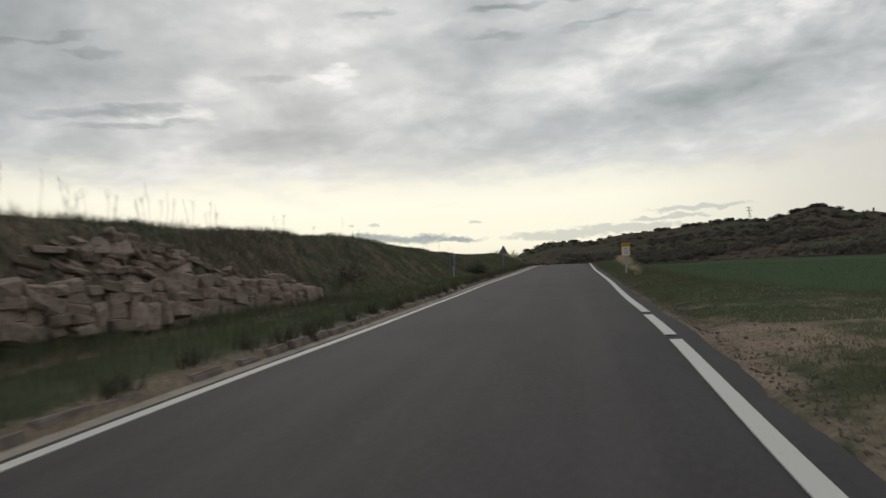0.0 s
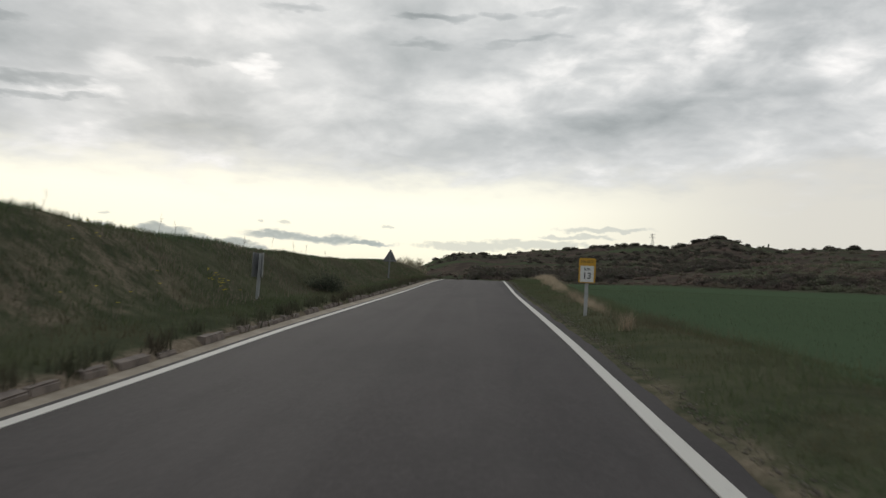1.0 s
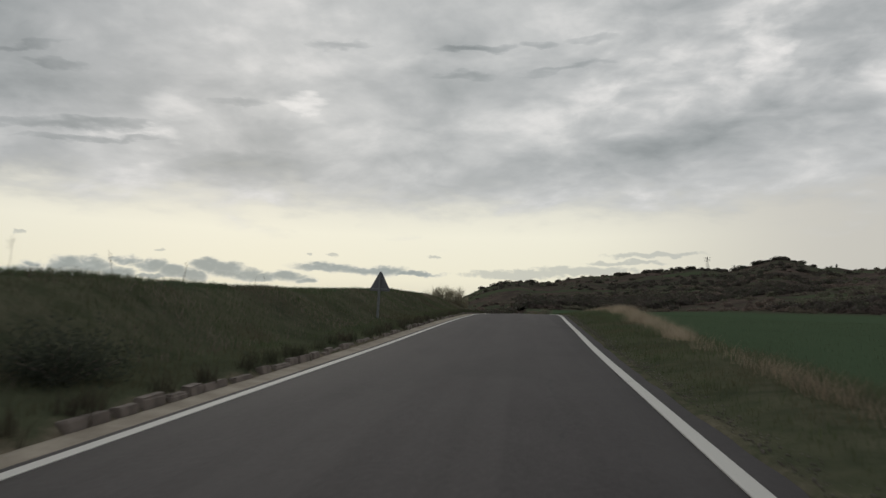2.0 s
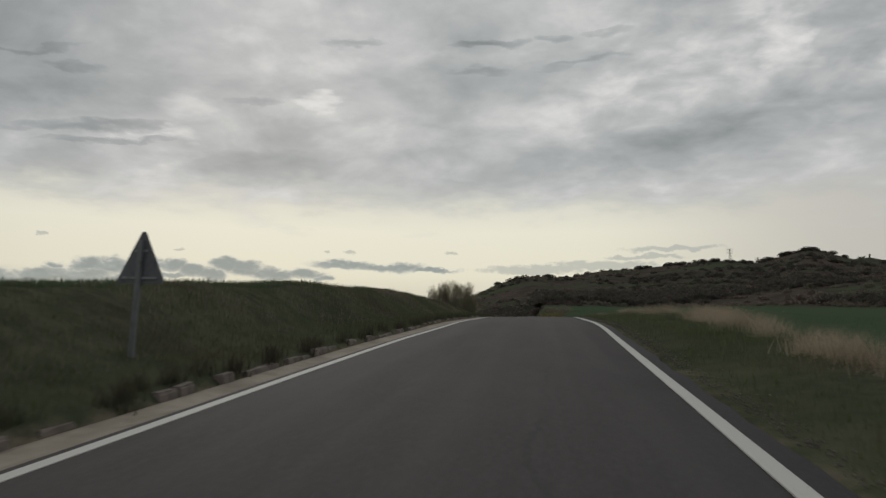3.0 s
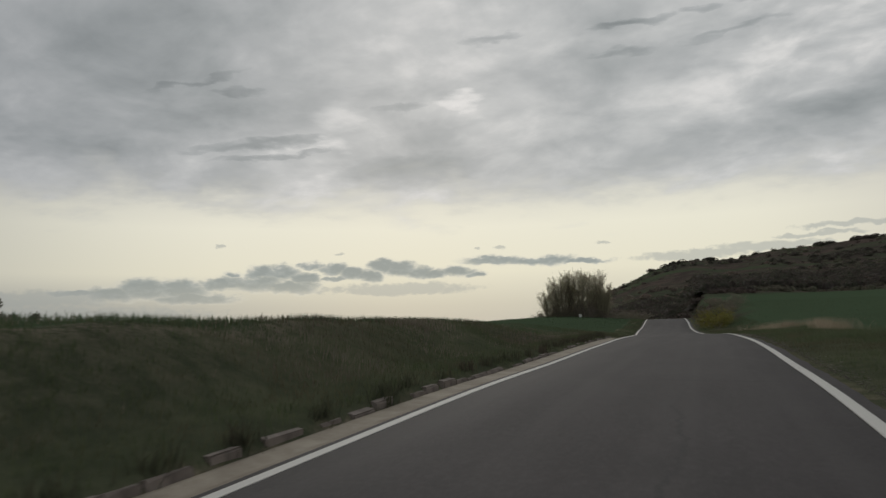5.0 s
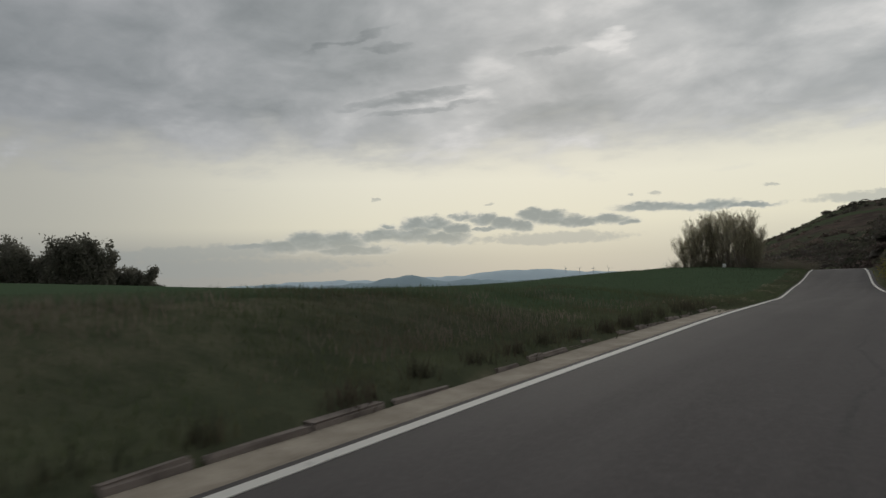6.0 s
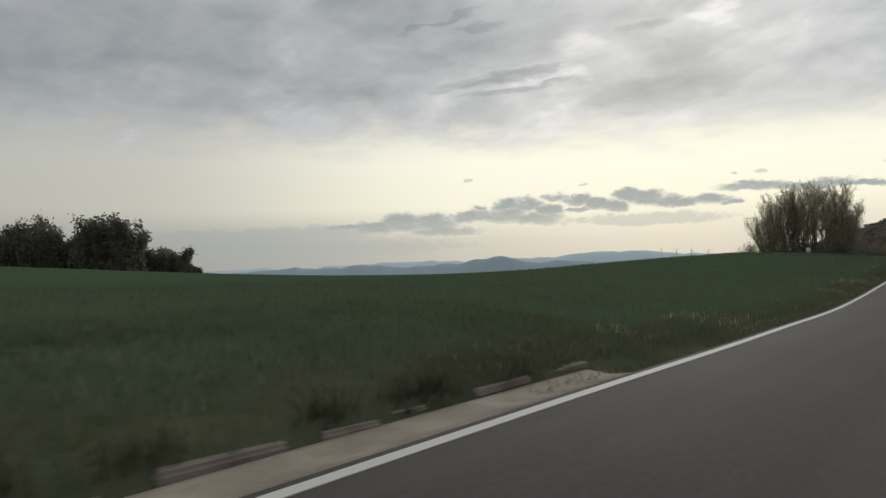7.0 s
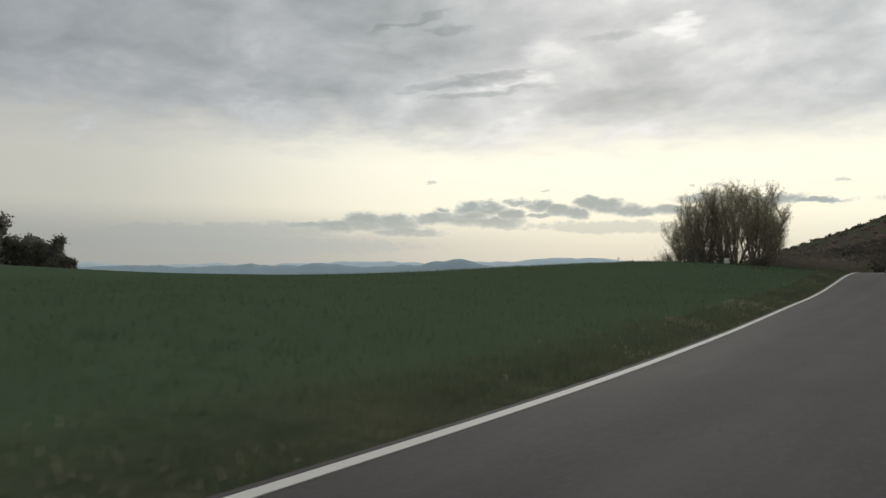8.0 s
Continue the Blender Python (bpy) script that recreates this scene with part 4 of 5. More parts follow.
rnd = random.Random(21)
spots = [(float(road_x(yy)) - rnd.uniform(6.6, 7.8), yy) for yy in [rnd.choice((rnd.gauss(9.5, 1.2), rnd.gauss(13, 0.8), rnd.uniform(6, 24))) for _ in range(42)]]
weed_stems("dead_stalks", spots, 0.75, 22, "tall dead weed stalks on top of the bank")
spots = [(float(road_x(yy)) - rnd.uniform(6.6, 8.2), yy) for yy in [rnd.uniform(26, 60) for _ in range(16)]]
weed_stems("dead_stalks", spots, 0.5, 23, "scattered dead weed stalks on the bank's edge")

# ---------------------------------------------------------------- bushes and trees


def leaf_cloud(centres, spread, count, size, seed, flat=1.0):
    """Small leaves scattered round twig ends: vertices and faces."""
    r = np.random.RandomState(seed)
    centres = np.asarray(centres, float)
    pick = r.randint(0, len(centres), count)
    p = centres[pick] + r.normal(0, 1, (count, 3)) * np.array([spread, spread, spread * flat])
    s = size * r.uniform(0.5, 1.4, count)[:, None]
    u = r.normal(0, 1, (count, 3))
    u /= np.linalg.norm(u, axis=1)[:, None]
    v = np.cross(u, r.normal(0, 1, (count, 3)))
    v /= np.linalg.norm(v, axis=1)[:, None]
    V = np.stack([p - u * s, p + v * s * 0.55, p + u * s, p - v * s * 0.55], 1).reshape(-1, 3)
    return V, np.arange(count * 4).reshape(-1, 4)


def branching(rnd, bm, start, way, length, radius, level, ends, rise):
    """One limb in bent pieces, with smaller ones along it."""
    p, d = Vector(start), Vector(way).normalized()
    pieces = 4 if level == 0 else 3
    for k in range(pieces):
        d = (d + Vector((rnd.uniform(-0.22, 0.22), rnd.uniform(-0.22, 0.22), rnd.uniform(-0.05, rise)))).normalized()
        q = p + d * length / pieces
        ra, rb = radius * (1 - 0.75 * k / pieces), radius * (1 - 0.75 * (k + 1) / pieces)
        tube(bm, p, q, ra, rb, 6 if level == 0 else 4)
        if level < 2 and (k > 0 or level > 0):
            for _ in range(rnd.randrange(2, 4)):
                side = (d * 0.9 + Vector((rnd.uniform(-0.8, 0.8), rnd.uniform(-0.8, 0.8), rnd.uniform(0.2, 0.9)))).normalized()
                branching(rnd, bm, p.lerp(q, rnd.random()), side, length * rnd.uniform(0.3, 0.5), rb * 0.55, level + 1, ends, rise)
        p = q
        if level > 0 or k > 1:
            ends.append(tuple(p))
    ends.append(tuple(p))


def tree(name, at, height, spread, stems, leaves, leaf, mat, seed, label, lean=(0, 0), loose=0.09, low=0):
    rnd = random.Random(seed)
    ob = thing(name, at, label, "tree", "")
    ends, first = [], None
    for s in range(stems):
        bm = bmesh.new()
        a = 2 * math.pi * (s + rnd.random()) / stems
        off = spread * 0.16 * rnd.uniform(0.3, 1.0) if stems > 1 else 0
        out = spread / height * rnd.uniform(0.25, 0.75)
        branching(rnd, bm, (off * math.cos(a), off * math.sin(a), -0.15), (out * math.cos(a) + lean[0], out * math.sin(a) + lean[1], 1), height * rnd.uniform(0.68, 0.98), 0.03 + 0.006 * height, 0, ends, 0.26)
        part("trunk", bm, MAT_BARK, ob, "forked grey-brown stem with thin twigs")
    for _ in range(low):                               # boughs that hang down to the ground
        a, h = rnd.uniform(0, 6.28), 0.02 + rnd.random() ** 1.4
        r = spread * 0.5 * math.sqrt(rnd.random()) * (1.1 - 0.95 * h)
        ends.append((r * math.cos(a), r * math.sin(a), h * height))
    V, F = leaf_cloud(ends, loose + 0.018 * height, leaves, leaf, seed + 1)
    crown = new("crown", np_mesh("crown", V, F, mat))
    crown.parent = ob
    tagged(crown, "sparse crown of small leaves")
    return ob


def shrub(name, at, radius, height, leaves, leaf, mat, seed, label, category="bush"):
    """A low bush: short twigs from one root and leaves round their ends."""
    rnd = random.Random(seed)
    ob = thing(name, at, label, category)
    bm, ends = bmesh.new(), []
    for k in range(12):
        a = rnd.uniform(0, 2 * math.pi)
        reach = radius * rnd.uniform(0.4, 1.0)
        tip = Vector((reach * math.cos(a), reach * math.sin(a), height * rnd.uniform(0.35, 1.0) * (1.15 - 0.5 * reach / radius)))
        tube(bm, (0, 0, -0.1), tip * 0.6, 0.022, 0.012, 5)
        tube(bm, tip * 0.6, tip, 0.012, 0.005, 4)
        ends += [tuple(tip), tuple(tip * 0.75), tuple(tip * 0.5)]
    part("twigs", bm, MAT_BARK, ob)
    V, F = leaf_cloud(ends, radius * 0.2, leaves, leaf, seed + 1)
    crown = new("foliage", np_mesh("foliage", V, F, mat))
    crown.parent = ob
    return ob


def on_ground(x, y, dz=0.0):
    return (x, y, float(ground_z(x, y)) + dz)


def fan_tree(at, height, spread, seed, low=False):
    """Stems that fan out from one root, their twigs swept upwards and set with small leaves."""
    rnd = random.Random(seed)
    ob = tagged(thing("tree", at, "many-stemmed tree in thin brownish-green spring leaf beside the field", "tree"), group="grove beside the road")
    starts, tips = [], []
    for s in range(6):
        bm = bmesh.new()
        a = 2 * math.pi * (s + rnd.uniform(0.1, 0.9)) / 6
        tilt = rnd.uniform(0.05, 0.62) * spread / height
        way = Vector((math.cos(a) * tilt, math.sin(a) * tilt, 1))
        p = Vector((0.25 * math.cos(a), 0.25 * math.sin(a), -0.15))
        long = height * rnd.uniform(0.78, 1.0) * (1 - 0.25 * tilt)
        pieces = 7
        for k in range(pieces):
            q = p + way.normalized() * long / pieces + Vector((rnd.uniform(-0.1, 0.1), rnd.uniform(-0.1, 0.1), 0))
            tube(bm, p, q, 0.085 * (1 - k / pieces) + 0.012, 0.085 * (1 - (k + 1) / pieces) + 0.012, 5)
            h = (k + 1) / pieces
            for _ in range((2 if low else 0) if k < 1 else 2 if k < 2 and not low else 4):
                b = rnd.uniform(0, 6.28)
                side = (way.normalized() * 0.8 + Vector((math.cos(b), math.sin(b), 0)) * rnd.uniform(0.35, 1.0) + Vector((0, 0, rnd.uniform(0.1, 0.6)))).normalized()
                m = p.lerp(q, rnd.random())
                e = m + side * height * rnd.uniform(0.14, 0.28) * (1.15 - 0.55 * h)
                tube(bm, m, e, 0.024, 0.010, 4)
                starts.append(tuple(m.lerp(e, 0.3)))
                tips.append(tuple(e))
                for _ in range(4):
                    m2 = m.lerp(e, rnd.uniform(0.35, 1.0))
                    e2 = m2 + (side + Vector((rnd.uniform(-0.6, 0.6), rnd.uniform(-0.6, 0.6), rnd.uniform(0.0, 0.9)))).normalized() * rnd.uniform(0.45, 0.95)
                    tube(bm, m2, e2, 0.010, 0.004, 3)
                    starts.append(tuple(m2))
                    tips.append(tuple(e2))
            p = q
            way = way + Vector((rnd.uniform(-0.06, 0.06), rnd.uniform(-0.06, 0.06), 0.04))
        starts.append(tuple(p))
        tips.append(tuple(p + way.normalized() * 0.7))
        part("trunk", bm, MAT_BARK, ob, "slender grey-brown stem with upswept twigs")
    r = np.random.RandomState(seed)
    A, B = np.array(starts), np.array(tips)
    n = int(16 * len(A))
    pick = r.randint(0, len(A), n)
    p = A[pick] + (B - A)[pick] * (r.uniform(0, 1, n) ** 0.8)[:, None]
    V, F = leaf_cloud(p, 0.0, n, 0.040, seed + 1)
    V = V + np.repeat(r.normal(0, 0.12, (n, 3)), 4, 0)
    crown = new("crown", np_mesh("crown", V, F, MAT_LEAF))
    crown.parent = ob
    tagged(crown, "open crown of small brownish-green leaves")
    return ob


rnd = random.Random(31)
GROVE = [(-22.0, 190.0, 4.0, 4.6), (-20.6, 188.0, 5.2, 4.6), (-19.2, 186.5, 5.9, 4.4), (-18.6, 187.4, 6.2, 4.2), (-18.0, 189.0, 6.5, 4.2), (-16.7, 186.0, 6.9, 4.2), (-15.6, 184.5, 6.4, 4.2), (-14.6, 187.0, 6.7, 4.0), (-13.8, 182.0, 6.2, 3.8), (-13.0, 184.0, 5.2, 3.6), (-12.2, 181.5, 3.9, 3.4)]
for k, (tx, ty, th, ts) in enumerate(GROVE):
    fan_tree(on_ground(tx + 0.45, ty), th * 1.06, ts, 100 + k, k < 4 or k > 9)
for k, (tx, ty, rr, hh) in enumerate(((-21.8, 188.5, 1.7, 1.4), (-20.2, 186.6, 1.6, 1.3), (-18.2, 185.4, 1.7, 1.5), (-17.2, 187.4, 1.7, 1.6), (-16.6, 185.6, 1.6, 1.3), (-14.2, 184.8, 1.7, 1.6), (-12.2, 183.0, 1.6, 1.5), (-23.6, 190.5, 1.2, 0.9), (-19, 186, 1.3, 0.9), (-16.4, 184.5, 1.2, 0.9), (-13, 181.5, 1.2, 0.9), (-10.4, 180.5, 1.4, 1.1), (-9.0, 183, 1.3, 0.9), (-8.2, 179, 1.2, 0.8), (-7.4, 184, 1.5, 1.1), (-6.6, 188, 1.4, 1.0), (-11.6, 185, 1.6, 1.4), (-9.4, 189, 1.7, 1.5), (-7.8, 193, 1.6, 1.2), (4.6, 168, 1.3, 0.9), (5.6, 176, 1.4, 1.0), (4.4, 184, 1.5, 1.2), (6.4, 192, 1.6, 1.1), (3.6, 199, 1.6, 1.3))):
    shrub("bush", on_ground(tx, ty), rr, hh, 1300, 0.05, MAT_HILL, 130 + k, "brown tangled undergrowth beside the road and the trees")
shrub("bush", on_ground(-4.35, 39.0), 0.72, 0.55, 3600, 0.026, MAT_DARKLEAF, 150, "low dark green bush on the bank beside the gutter")
shrub("bush", on_ground(-5.6, 19.5), 0.6, 0.4, 500, 0.035, MAT_SCRUB, 151, "dark brownish bush on the bank")
for k, (bx, by, rr, hh) in enumerate(((2.0, 150.5, 1.1, 1.9), (2.9, 147.5, 1.3, 2.1), (3.4, 152.5, 1.2, 1.8))):
    shrub("bush", on_ground(bx, by), rr, hh, 1500, 0.06, MAT_YELLOW, 155 + k, "yellowish-green leafy bush beside the dip in the road")
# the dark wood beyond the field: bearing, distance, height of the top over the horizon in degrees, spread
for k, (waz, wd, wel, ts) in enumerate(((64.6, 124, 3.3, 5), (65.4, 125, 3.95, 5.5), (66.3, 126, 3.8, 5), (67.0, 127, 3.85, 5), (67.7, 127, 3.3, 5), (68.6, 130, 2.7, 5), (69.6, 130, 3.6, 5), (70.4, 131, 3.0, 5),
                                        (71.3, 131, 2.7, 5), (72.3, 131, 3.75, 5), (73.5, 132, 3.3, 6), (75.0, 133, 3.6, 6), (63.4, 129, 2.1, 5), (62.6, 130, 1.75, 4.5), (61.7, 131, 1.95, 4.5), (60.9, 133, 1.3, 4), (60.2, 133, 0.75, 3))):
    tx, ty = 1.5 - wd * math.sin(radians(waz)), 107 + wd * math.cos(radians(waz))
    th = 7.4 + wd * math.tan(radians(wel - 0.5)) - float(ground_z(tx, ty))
    tagged(tree("tree", on_ground(tx, ty), th, ts, 3, 6600, 0.25, MAT_WOOD, 170 + k, "dense dark evergreen tree at the far edge of the wheat field, haze in its leaf colour", loose=0.26, low=420), group="dark wood beyond the field")

# scrub all over the hill, thick in some bands and thin in others
r = np.random.RandomState(41)
FOOT_AZ, FOOT_R = [-90, -45, -28, -17, -8, -2, 6, 20], [200, 175, 165, 195, 205, 170, 150, 200]
CREST_AZ, CREST_R = [-120, -60, -30, -21, -15, -5, 0, 5, 12, 40], [330, 420, 520, 590, 600, 600, 560, 580, 600, 600]


def hill_spots(n, az0, az1, q0, q1, size0, size1, power=1.0):
    """Places on the hill between shares q0 and q1 of the way from its foot to its crest, with a size each."""
    a = r.uniform(az0, az1, n)
    fr, cr = np.interp(a, FOOT_AZ, FOOT_R), np.interp(a, CREST_AZ, CREST_R)
    d = fr + (cr - fr) * (q0 + (q1 - q0) * r.uniform(0, 1, n) ** power)
    return np.stack([1 - np.sin(np.radians(a)) * d, 60 + np.cos(np.radians(a)) * d, r.uniform(size0, size1, n)], -1)


def kept(spots, chance):
    return spots[r.uniform(0, 1, len(spots)) < chance(spots[:, 0], spots[:, 1])]


pale = [kept(hill_spots(3600, -50, 13, 0.02, 1.0, 0.5, 1.7, 1.2), lambda x, y: np.clip(0.40 + 2.2 * fbm(x * 0.018, y * 0.012, 3, 81), 0.06, 0.9)),
        hill_spots(260, -46, -1, 0.0, 0.035, 0.4, 1.1)]
dark = [kept(hill_spots(2600, -34, 8, 0.03, 0.85, 0.9, 2.3, 1.3), lambda x, y: np.clip(6.0 * fbm(x * 0.011, y * 0.022, 3, 87) - 0.25, 0, 1)),
        hill_spots(330, -12.5, 3.5, 0.05, 0.22, 1.2, 2.6), hill_spots(90, -14.5, -12.0, 0.10, 0.2, 1.4, 2.6),
        hill_spots(130, -24, -17, 0.30, 0.42, 1.2, 2.4), hill_spots(60, -25, -15, 0.55, 0.62, 1.2, 2.2)]
crest = kept(hill_spots(170, -31, 4, 0.955, 0.995, 1.0, 3.0), lambda x, y: np.clip(0.12 + 4 * fbm(x * 0.03, y * 0.0, 3, 83), 0.1, 1))
near = np.concatenate([hill_spots(420, -3, 7, -0.15, 0.14, 0.3, 0.9), hill_spots(160, 4, 13, -0.05, 0.35, 0.5, 1.5)])
near = near[(np.abs(near[:, 0] - road_x(near[:, 1])) > 5.5) & (masks(near[:, 0], near[:, 1])[4] > 0.5)]


def thicket(spots, mat, per, label):
    """Lumpy mounds with twigs of leaves standing out of them: two objects."""
    spots = spots[masks(spots[:, 0], spots[:, 1])[4] > 0.5]
    m, size = len(spots), spots[:, 2]
    at = np.stack([spots[:, 0], spots[:, 1], ground_z(spots[:, 0], spots[:, 1])], -1)
    ring = np.array([(0, 0, 1.0)] + [(math.sin(p) * math.cos(k * 0.785 + p), math.sin(p) * math.sin(k * 0.785 + p), math.cos(p)) for p in (0.55, 1.1, 1.62) for k in range(8)])
    D = ring[None] * r.uniform(0.72, 1.18, (m, 25))[..., None] * (size[:, None, None] * np.array([1.15, 1.15, 0.74])) * r.uniform(0.75, 1.25, (m, 1, 3))
    k8 = np.arange(8)
    cap = np.stack([0 * k8, 1 + k8, 1 + (k8 + 1) % 8], -1)
    skirt = [np.stack([1 + 8 * t + k8, 9 + 8 * t + k8, 9 + 8 * t + (k8 + 1) % 8], -1) for t in (0, 1)] + [np.stack([1 + 8 * t + k8, 9 + 8 * t + (k8 + 1) % 8, 1 + 8 * t + (k8 + 1) % 8], -1) for t in (0, 1)]
    F = (np.arange(m)[:, None, None] * 25 + np.concatenate([cap] + skirt)[None]).reshape(-1, 3)
    tagged(new("scrub", np_mesh("scrub", (at[:, None] + D).reshape(-1, 3), F, mat, True)), label, "scrub", kind="stuff")
    n = m * per
    u, th = r.uniform(0.0, 1, n), r.uniform(0, 2 * np.pi, n)
    rad, S = np.sqrt(np.clip(1 - u * u, 0, 1)), np.repeat(size, per)
    C = np.repeat(at, per, 0) + np.stack([S * 1.4 * rad * np.cos(th), S * 1.4 * rad * np.sin(th), S * 0.95 * u], -1)
    a1 = r.normal(0, 1, (n, 3))
    a1 /= np.linalg.norm(a1, axis=1)[:, None]
    a2 = np.cross(a1, r.normal(0, 1, (n, 3)))
    a2 /= np.linalg.norm(a2, axis=1)[:, None]
    q = ((0.08 + 0.11 * S) * r.uniform(0.6, 1.3, n))[:, None]
    V = np.stack([C - a1 * q, C + a2 * q, C + a1 * q, C - a2 * q], 1).reshape(-1, 3)
    tagged(new("scrub_leaves", np_mesh("scrub_leaves", V, np.arange(n * 4).reshape(-1, 4), mat)), label, "scrub", kind="stuff")


thicket(np.concatenate(pale + [near]), MAT_HILL, 40, "low brown and olive scrub on the dry hillside")
thicket(np.concatenate(dark), MAT_THICKET, 60, "dark bare thickets in bands along the hillside")
thicket(crest, MAT_THICKET, 150, "rounded dark bushes along the crest of the hill")
for k, (raz, rr, hh) in enumerate(((2.0, 583, 2.6), (5.6, 578, 2.2), (6.3, 580, 1.8), (-24.2, 566, 2.2), (-17.6, 600, 1.8))):
    hx, hy = 1 - math.sin(radians(raz)) * rr, 60 + math.cos(radians(raz)) * rr
    tree("tree", on_ground(hx, hy), hh, hh * 0.9, 2, 500, 0.28, MAT_DARKLEAF, 200 + k, "small dark tree on the crest of the hill")

# ---------------------------------------------------------------- road signs


def lettering(name, text, size, mat, parent, at, turn, spacing=1.0):
    """Flat letters with a little thickness, centred at a place."""
    curve = bpy.data.curves.new(name, "FONT")
    curve.body, curve.size, curve.align_x, curve.align_y = text, size, "CENTER", "CENTER"
    curve.extrude, curve.offset, curve.space_character = 0.001, 0.0016 * size / 0.1, spacing
    tmp = new("tmp_text", curve)
    bpy.context.view_layer.update()
    me = bpy.data.meshes.new_from_object(tmp.evaluated_get(bpy.context.evaluated_depsgraph_get()))
    bpy.data.objects.remove(tmp)
    me.materials.clear()
    me.materials.append(mat)
    ob = new(name, me)
    ob.parent, ob.matrix_basis = parent, pose(*at, *turn)
    return ob


def rounded_plate(w, h, thick, radius, at):
    """A plate in the xz plane with rounded corners, centred at a place."""
    bm = bmesh.new()
    ring = []
    for cx, cz, a0 in ((w / 2 - radius, h / 2 - radius, 0), (-w / 2 + radius, h / 2 - radius, 90), (-w / 2 + radius, -h / 2 + radius, 180), (w / 2 - radius, -h / 2 + radius, 270)):
        for k in range(5):
            a = radians(a0 + 22.5 * k)
            ring.append(bm.verts.new((at[0] + cx + radius * math.cos(a), at[1] - thick / 2, at[2] + cz + radius * math.sin(a))))
    face = bm.faces.new(ring)
    made = bmesh.ops.extrude_face_region(bm, geom=[face])
    for v in made["geom"]:
        if isinstance(v, bmesh.types.BMVert):
            v.co.y += thick
    bmesh.ops.recalc_face_normals(bm, faces=bm.faces)
    return bm


sign = thing("kilometre_sign", (3.42, 32.42, 2.46), "yellow and white kilometre sign on a grey roadside post", "road sign")
sign.matrix_basis = pose(3.42, 32.60, 2.45, -4, 1.5, -12)
bm = bmesh.new()
box(bm, (0.085, 0.05, 1.40), (0, 0.035, 0.60), bevel=0.006)
part("post", bm, MAT_POST, sign, "grey steel box post")
plate = part("plate", rounded_plate(0.405, 0.61, 0.022, 0.035, (0, -0.012, 1.16)), MAT_AMBER, sign, "amber yellow plate with rounded corners")
part("panel", rounded_plate(0.325, 0.40, 0.004, 0.012, (0, -0.0255, 1.075)), MAT_WHITE, plate, "white panel")
for z in (1.02, 1.33):
    bm = bmesh.new()
    box(bm, (0.11, 0.06, 0.03), (0, 0.036, z), bevel=0.004)
    part("clamp", bm, MAT_ZINC, sign, "steel clamp")
lettering("road_number", "NA-6030", 0.085, MAT_BROWN, plate, (0, -0.025, 1.375), (90, 0, 0))
lettering("letters", "km", 0.115, MAT_BLACK, plate, (0, -0.029, 1.195), (90, 0, 0), 1.1)
lettering("number", "13", 0.215, MAT_BLACK, plate, (0, -0.029, 1.02), (90, 0, 0))

marker = thing("marker_post", (-4.62, 32.5, 2.5), "grey post with two angled plates, their backs to the road ahead", "road sign", rz=0)
bm = bmesh.new()
box(bm, (0.08, 0.05, 1.28), (0, 0, 0.62), (0, 1.5, 0), bevel=0.006)
part("post", bm, MAT_POST, marker, "grey steel box post")
for turn, ox in ((73, -0.065), (-75, 0.075)):
    pl = part("plate", rounded_plate(0.40, 0.60, 0.02, 0.03, (0, 0, 0)), MAT_DARKPOST if ox < 0 else MAT_DARKPLATE, marker, "plain grey back of a plate" if ox < 0 else "dull grey plate seen nearly edge on")
    pl.matrix_basis = pose(ox, 0.02, 0.97, 0, 0, turn)
    bm = bmesh.new()
    box(bm, (0.16, 0.006, 0.20), (0.0, -0.012 if ox > 0 else 0.012, 0.05))
    bar = part("bar", bm, MAT_BLACK, pl, "dark unreadable bar")
    bm = bmesh.new()
    box(bm, (0.10, 0.035, 0.03), (ox * 0.5, 0.012, 1.08))
    part("bracket", bm, MAT_ZINC, marker)

warning = thing("warning_sign", (-4.42, 57.05, 4.2), "triangular warning sign seen from its grey back on a leaning post", "road sign")
warning.matrix_basis = pose(-4.42, 57.05, 4.2, 0, 2.2, -14)
bm = bmesh.new()
box(bm, (0.085, 0.05, 1.80), (0, -0.04, 0.85), bevel=0.006)
part("post", bm, MAT_DARKPOST, warning, "grey steel box post")


def triangle(side, thick, radius, y, grow=0.0):
    bm, ring = bmesh.new(), []
    h = side * math.sqrt(3) / 2
    pts = ((0, 2 * h / 3), (-side / 2, -h / 3), (side / 2, -h / 3))
    for k, (px, pz) in enumerate(pts):
        c = Vector((px, pz)) * (1 - 2 * radius / (2 * h / 3))
        mid = math.atan2(pz, px)
        for j in range(7):
            a = mid + radians(-60 + 20 * j)
            ring.append(bm.verts.new((c.x + radius * math.cos(a), y, c.y + radius * math.sin(a))))
    f = bm.faces.new(ring)
    made = bmesh.ops.extrude_face_region(bm, geom=[f])
    for v in made["geom"]:
        if isinstance(v, bmesh.types.BMVert):
            v.co.y += thick
    bmesh.ops.recalc_face_normals(bm, faces=bm.faces)
    return bm


tri = part("plate", triangle(0.90, 0.02, 0.045, -0.01), MAT_BACK, warning, "grey metal back of the triangle")
tri.matrix_basis = pose(0, 0, 1.40, 0, 0, 0)
part("face", triangle(0.87, 0.004, 0.045, 0.0112), MAT_RED, tri, "red-bordered face turned away")
part("panel", triangle(0.62, 0.004, 0.02, 0.0162), MAT_WHITE, tri, "white middle of the face")
for z, w in ((1.60, 0.24), (1.22, 0.62)):
    bm = bmesh.new()
    box(bm, (w, 0.025, 0.035), (0, -0.022, z), bevel=0.003)
    part("rail", bm, MAT_ZINC, warning, "galvanised rail across the plate's back")

